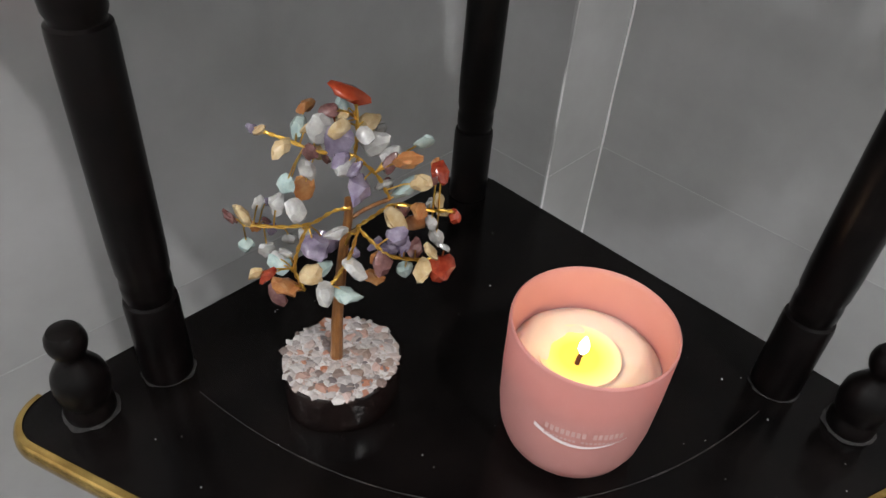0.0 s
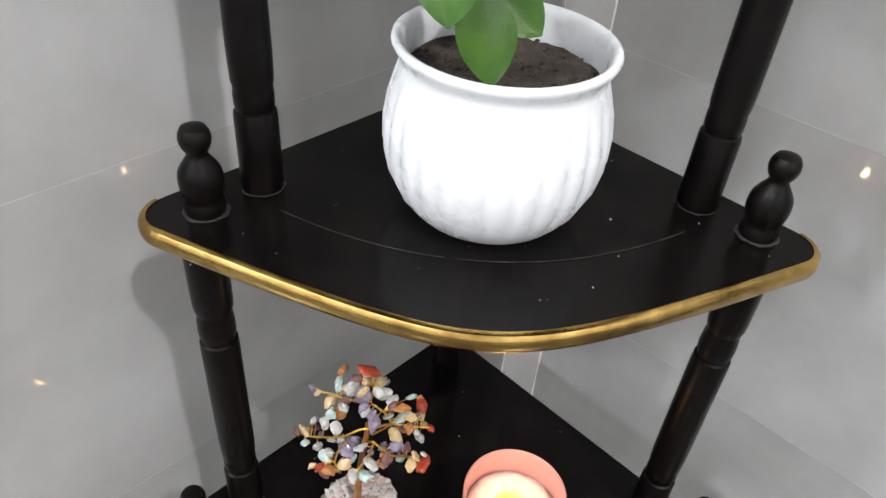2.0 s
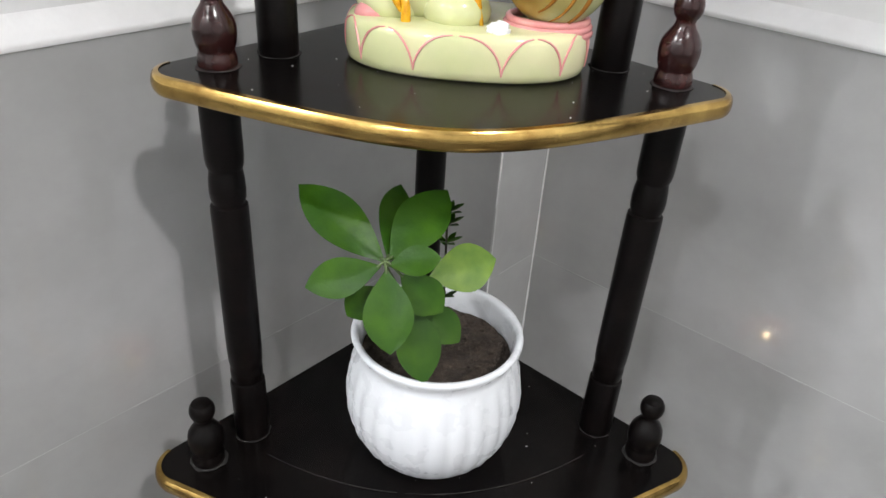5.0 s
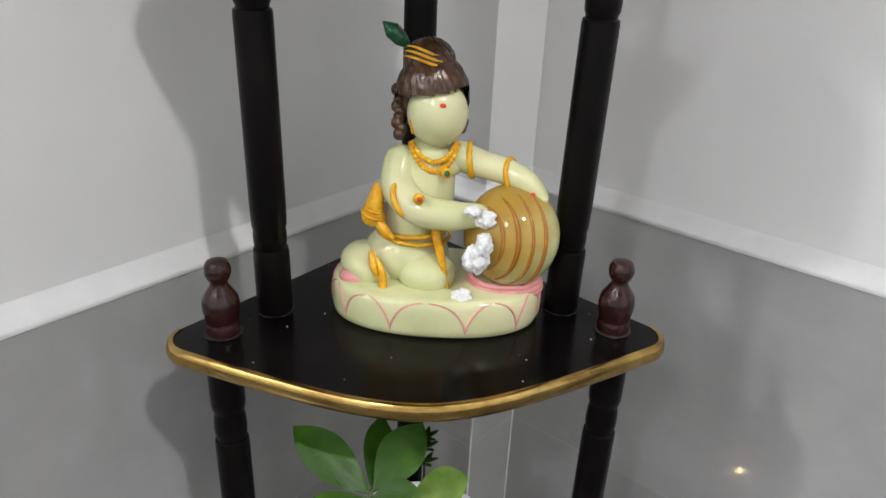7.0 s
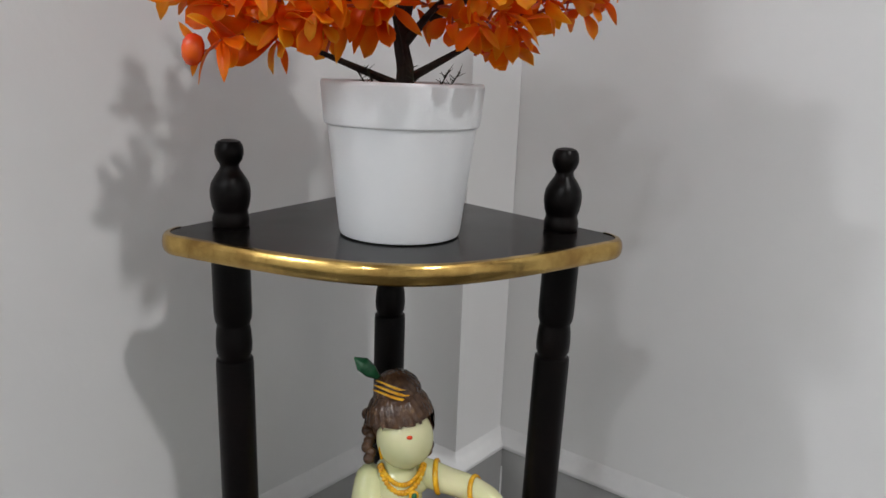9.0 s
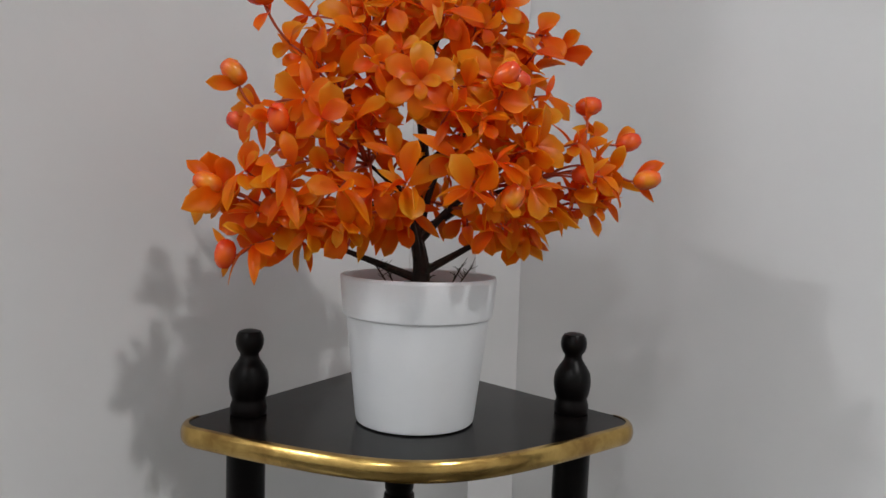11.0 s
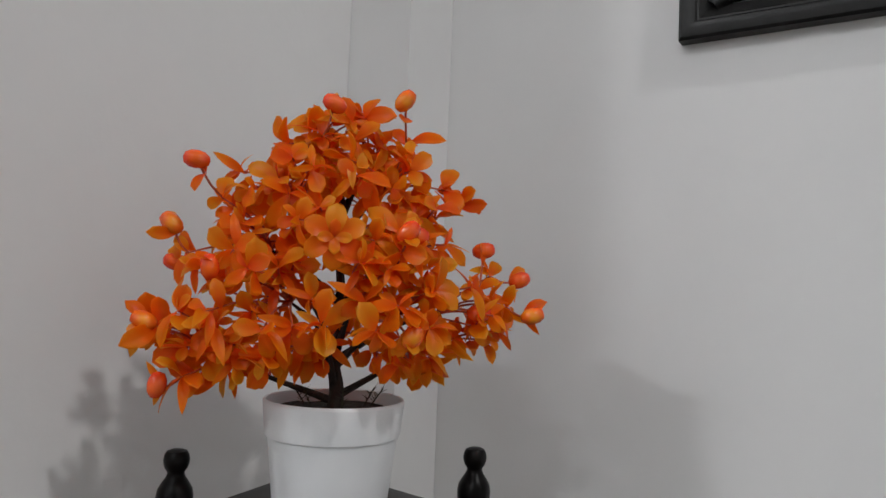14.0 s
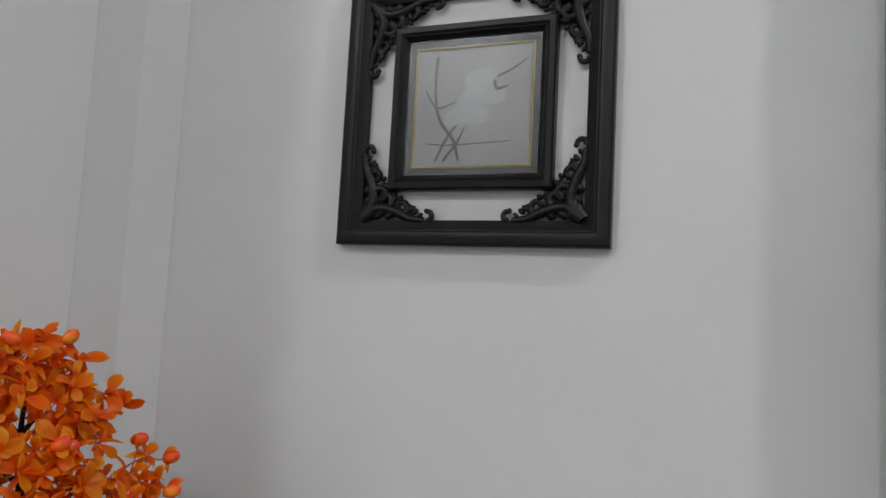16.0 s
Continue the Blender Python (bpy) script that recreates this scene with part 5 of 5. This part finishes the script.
H = (FU1 - FU0) / 2
rail_square(H, 0.030, [(0, 0), (0, 0.014), (0.08, 0.0165), (0.3, 0.0175), (0.5, 0.0165), (0.56, 0.0145), (0.62, 0.0145), (0.72, 0.0125), (0.9, 0.0100), (1, 0.0085), (1, 0)], "rail", picture, 0.0, FRAME_BLACK)
inner = part("inner_frame", box(-0.094, -0.094, 0.002, 0.094, 0.094, 0.004), FRAME_BLACK, picture, "smaller black frame inside the scrollwork")
rail_square(0.1005, 0.0185, [(0, 0), (0, 0.013), (0.12, 0.0160), (0.45, 0.0165), (0.6, 0.0145), (0.68, 0.0150), (0.8, 0.0120), (1, 0.0085), (1, 0)], "inner_rail", inner, 0.002, FRAME_BLACK)
part("mount", box(-0.0835, -0.0835, 0.0042, 0.0835, 0.0835, 0.0070), MAT_GREY, inner, "dark grey mount")
rail_square(0.0740, 0.0034, [(0, 0), (0, 0.0016), (0.5, 0.0022), (1, 0.0014), (1, 0)], "gold_slip", inner, 0.0070, GOLD_SLIP)
sheet = part("print", box(-0.0708, -0.0708, 0.0071, 0.0708, 0.0708, 0.0076), PAPER, inner, "pale grey print of a white blossom on a twig")


def flat_strip(pts, widths, z):
    bm = bmesh.new()
    p = spline([(x, y, z) for x, y in pts], 8)
    last = None
    for k, q in enumerate(p):
        d = (p[min(k + 1, len(p) - 1)] - p[max(k - 1, 0)]).normalized()
        w = float(np.interp(k / (len(p) - 1), np.linspace(0, 1, len(widths)), widths))
        cur = [bm.verts.new(q + Vector((-d.y, d.x, 0)) * w * s) for s in (-0.5, 0.5)]
        if last:
            bm.faces.new((last[0], cur[0], cur[1], last[1]))
        last = cur
    return bm


art = bmesh.new()
for pts, w in (([(-0.046, 0.062), (-0.047, 0.02), (-0.040, -0.015), (-0.022, -0.040), (-0.014, -0.066)], [0.004, 0.003, 0.004, 0.005, 0.003]),
               ([(-0.060, 0.022), (-0.044, 0.000), (-0.020, 0.006)], [0.002, 0.003, 0.001]), ([(-0.044, -0.066), (-0.030, -0.038), (-0.018, -0.022)], [0.003, 0.004, 0.002]),
               ([(-0.034, -0.066), (-0.018, -0.045), (-0.008, -0.026)], [0.004, 0.004, 0.001]), ([(-0.056, -0.044), (-0.02, -0.046), (0.05, -0.043)], [0.0015, 0.002, 0.0012]),
               ([(0.030, 0.034), (0.048, 0.042), (0.066, 0.054)], [0.003, 0.003, 0.001]), ([(0.026, 0.030), (0.030, 0.020), (0.044, 0.022)], [0.003, 0.005, 0.002])):
    join(art, flat_strip(pts, w, 0.0080))
part("twig_drawing", art, INK, sheet, "grey drawn twigs")
pet = bmesh.new()
for x, y, rx, ry, a in ((0.010, 0.034, 0.022, 0.013, 20), (0.022, 0.016, 0.020, 0.014, -30), (-0.002, 0.010, 0.018, 0.014, 40), (-0.014, -0.008, 0.022, 0.012, 30), (0.004, -0.010, 0.018, 0.012, -10)):
    vs = [pet.verts.new(Vector((x, y, 0.0078)) + pose(0, 0, 0, 0, 0, a) @ Vector((rx * math.cos(t), ry * math.sin(t) * (1 + 0.15 * math.sin(3 * t)), 0))) for t in np.linspace(0, 2 * math.pi, 24, endpoint=False)]
    pet.faces.new(vs)
    for v in vs:
        v.co.z += 0.00002 * len(pet.faces)
part("blossom", pet, PETAL, sheet, "pale blossom")
glass = part("glass", box(-0.0830, -0.0830, 0.0098, 0.0830, 0.0830, 0.0112), GLASS, inner, "clear picture glass")
glass.visible_shadow = False


def scroll(cx, cy, r0, r1, a0, turns, w0, w1, n=30):
    """A flat spiral bar: centre, radii, start angle and turns."""
    pts, rad = [], []
    for k in range(n + 1):
        s = k / n
        a = radians(a0 + 360 * turns * s)
        r = r0 + (r1 - r0) * s
        pts.append((cx + r * math.cos(a), cy + r * math.sin(a), 0))
        rad.append(w0 + (w1 - w0) * s)
    return tube(pts, rad, 8)


def carving():
    """Open leaf scrolls that fill a corner; the corner lies at 0, 0, the arms run along +x and +y."""
    bm = bmesh.new()
    for flip in (False, True):
        half = bmesh.new()
        join(half, tube(spline([(0.004, 0.004, 0), (0.022, 0.016, 0), (0.044, 0.012, 0), (0.060, 0.005, 0), (0.076, 0.003, 0)], 8), [0.0080 - 0.0045 * k / 32 for k in range(33)], 8))
        join(half, scroll(0.0800, 0.0085, 0.0060, 0.0035, 265, 0.62, 0.0033, 0.0026))
        join(half, ball(0.0030, sub=2, m=pose(0.0790, 0.0130, 0)))
        join(half, scroll(0.050, 0.0175, 0.0085, 0.0030, 250, 0.85, 0.0042, 0.0024))
        join(half, scroll(0.030, 0.0250, 0.0100, 0.0040, 250, 0.9, 0.0050, 0.0026))
        join(half, scroll(0.062, 0.0100, 0.0060, 0.0030, 60, 0.6, 0.0036, 0.0020))
        for x, y, r in ((0.058, 0.0165, 0.0040), (0.066, 0.0125, 0.0034), (0.040, 0.0260, 0.0042), (0.014, 0.0100, 0.0085), (0.024, 0.0100, 0.0058), (0.072, 0.0085, 0.0028), (0.036, 0.0085, 0.0050), (0.048, 0.0270, 0.0030), (0.031, 0.0400, 0.0040)):
            join(half, ball(r, 1.3, 0.9, 0.8, 2, pose(x, y, 0, 0, 0, 35)))
        for v in half.verts:
            v.co.z = v.co.z * 0.75
            if flip:
                v.co.x, v.co.y = v.co.y, v.co.x
        join(bm, half)
    for v in bm.verts:
        d = 1 + 0.10 * noise.noise(v.co * 260)
        v.co.z = v.co.z * d
    return bm


cut = mesh_of("carving", carving(), FRAME_BLACK, 50)
q = H - 0.0285
for k in range(4):
    ob = new("carving", cut)
    ob.parent = picture
    ob.matrix_local = pose(0, 0, 0.0075, 0, 0, 90 * k) @ pose(-q - 0.002, -q - 0.002, 0) @ Matrix.Diagonal((1.12, 1.12, 1.3, 1))
    tagged(ob, "carved black scrollwork corner")

# ---------------------------------------------------------------- dark door post at the end of the wall
DARK_WOOD = mottled("dark_door_wood", [(0.3, (0.010, 0.008, 0.007)), (0.7, (0.030, 0.022, 0.018))], 30, rough=0.4, stretch=(1, 1, 0.1), grain=0.3)
structure("door_frame_1", box(0.9380, -0.058, 0.0, 1.016, -0.0005, 2.10, bevel=0.004), DARK_WOOD, "dark wooden door post", "door frame")

# pale curved scratch line that runs across two of the boards
SCRATCH = mottled("dusty_line", [(0.35, (0.006, 0.005, 0.005)), (0.55, (0.020, 0.017, 0.016)), (0.75, (0.055, 0.050, 0.046))], 120, rough=0.9)
boards = [o for o in rack.children if o.name.startswith("shelf")]
for k, (x0, y0, ym) in ((1, (0.118, 0.334, 0.297)), (0, (0.140, 0.300, 0.243))):
    z = LEVELS[k][0] + 0.0003
    bm = bmesh.new()
    last = None
    for s in np.linspace(-1, 1, 81):
        x = s * x0
        y = ym + (y0 - ym) * s * s
        w = 0.0006 * (0.4 + abs(noise.noise(Vector((s * 6, k, 0)))))
        cur = [bm.verts.new((x, y - w, z)), bm.verts.new((x, y + w, z))]
        if last and noise.noise(Vector((s * 9, k * 5, 2))) > -0.45:
            bm.faces.new((last[0], cur[0], cur[1], last[1]))
        last = cur
    part("dust_line", bm, SCRATCH, boards[k], "faint dusty curved line")
# specks of dust and rings of dust round the posts
for k, level in enumerate(LEVELS[:3]):
    bm = bmesh.new()
    rnd = random.Random(40 + k)
    for _n in range(34):
        y = rnd.uniform(level[3] + 0.02, level[4] - 0.06)
        x = rnd.uniform(-1, 1) * min(level[1] - 0.03, level[4] - y - 0.01)
        join(bm, pebble(500 + _n, rnd.choice((0.0002, 0.0002, 0.0003, 0.0003, 0.0005)), 0.5, 1.3, 1), pose(x, y, level[0] + 0.0003, 0, 0, rnd.uniform(0, 360)))
    tagged(part("dust", bm, SNOW, boards[k], smooth=0), kind="stuff")
    for x, y in FRONT[k] + FEET[k]:
        ring = bmesh.new()
        inner_row, outer_row = [], []
        for j in range(40):
            a = 2 * math.pi * j / 40
            far = POST_R * (1.03 + 0.20 * abs(noise.noise(Vector((math.cos(a) * 2, math.sin(a) * 2, x * 60)))))
            inner_row.append(ring.verts.new((POST_R * 0.9 * math.cos(a), POST_R * 0.9 * math.sin(a), 0.0004)))
            outer_row.append(ring.verts.new((far * math.cos(a), far * math.sin(a), 0.0001)))
        for j in range(40):
            ring.faces.new((inner_row[j], inner_row[(j + 1) % 40], outer_row[(j + 1) % 40], outer_row[j]))
        part("dust_ring", ring, DUST, boards[k], "grey dust gathered round the foot", pose(x, y, level[0] + 0.0002))
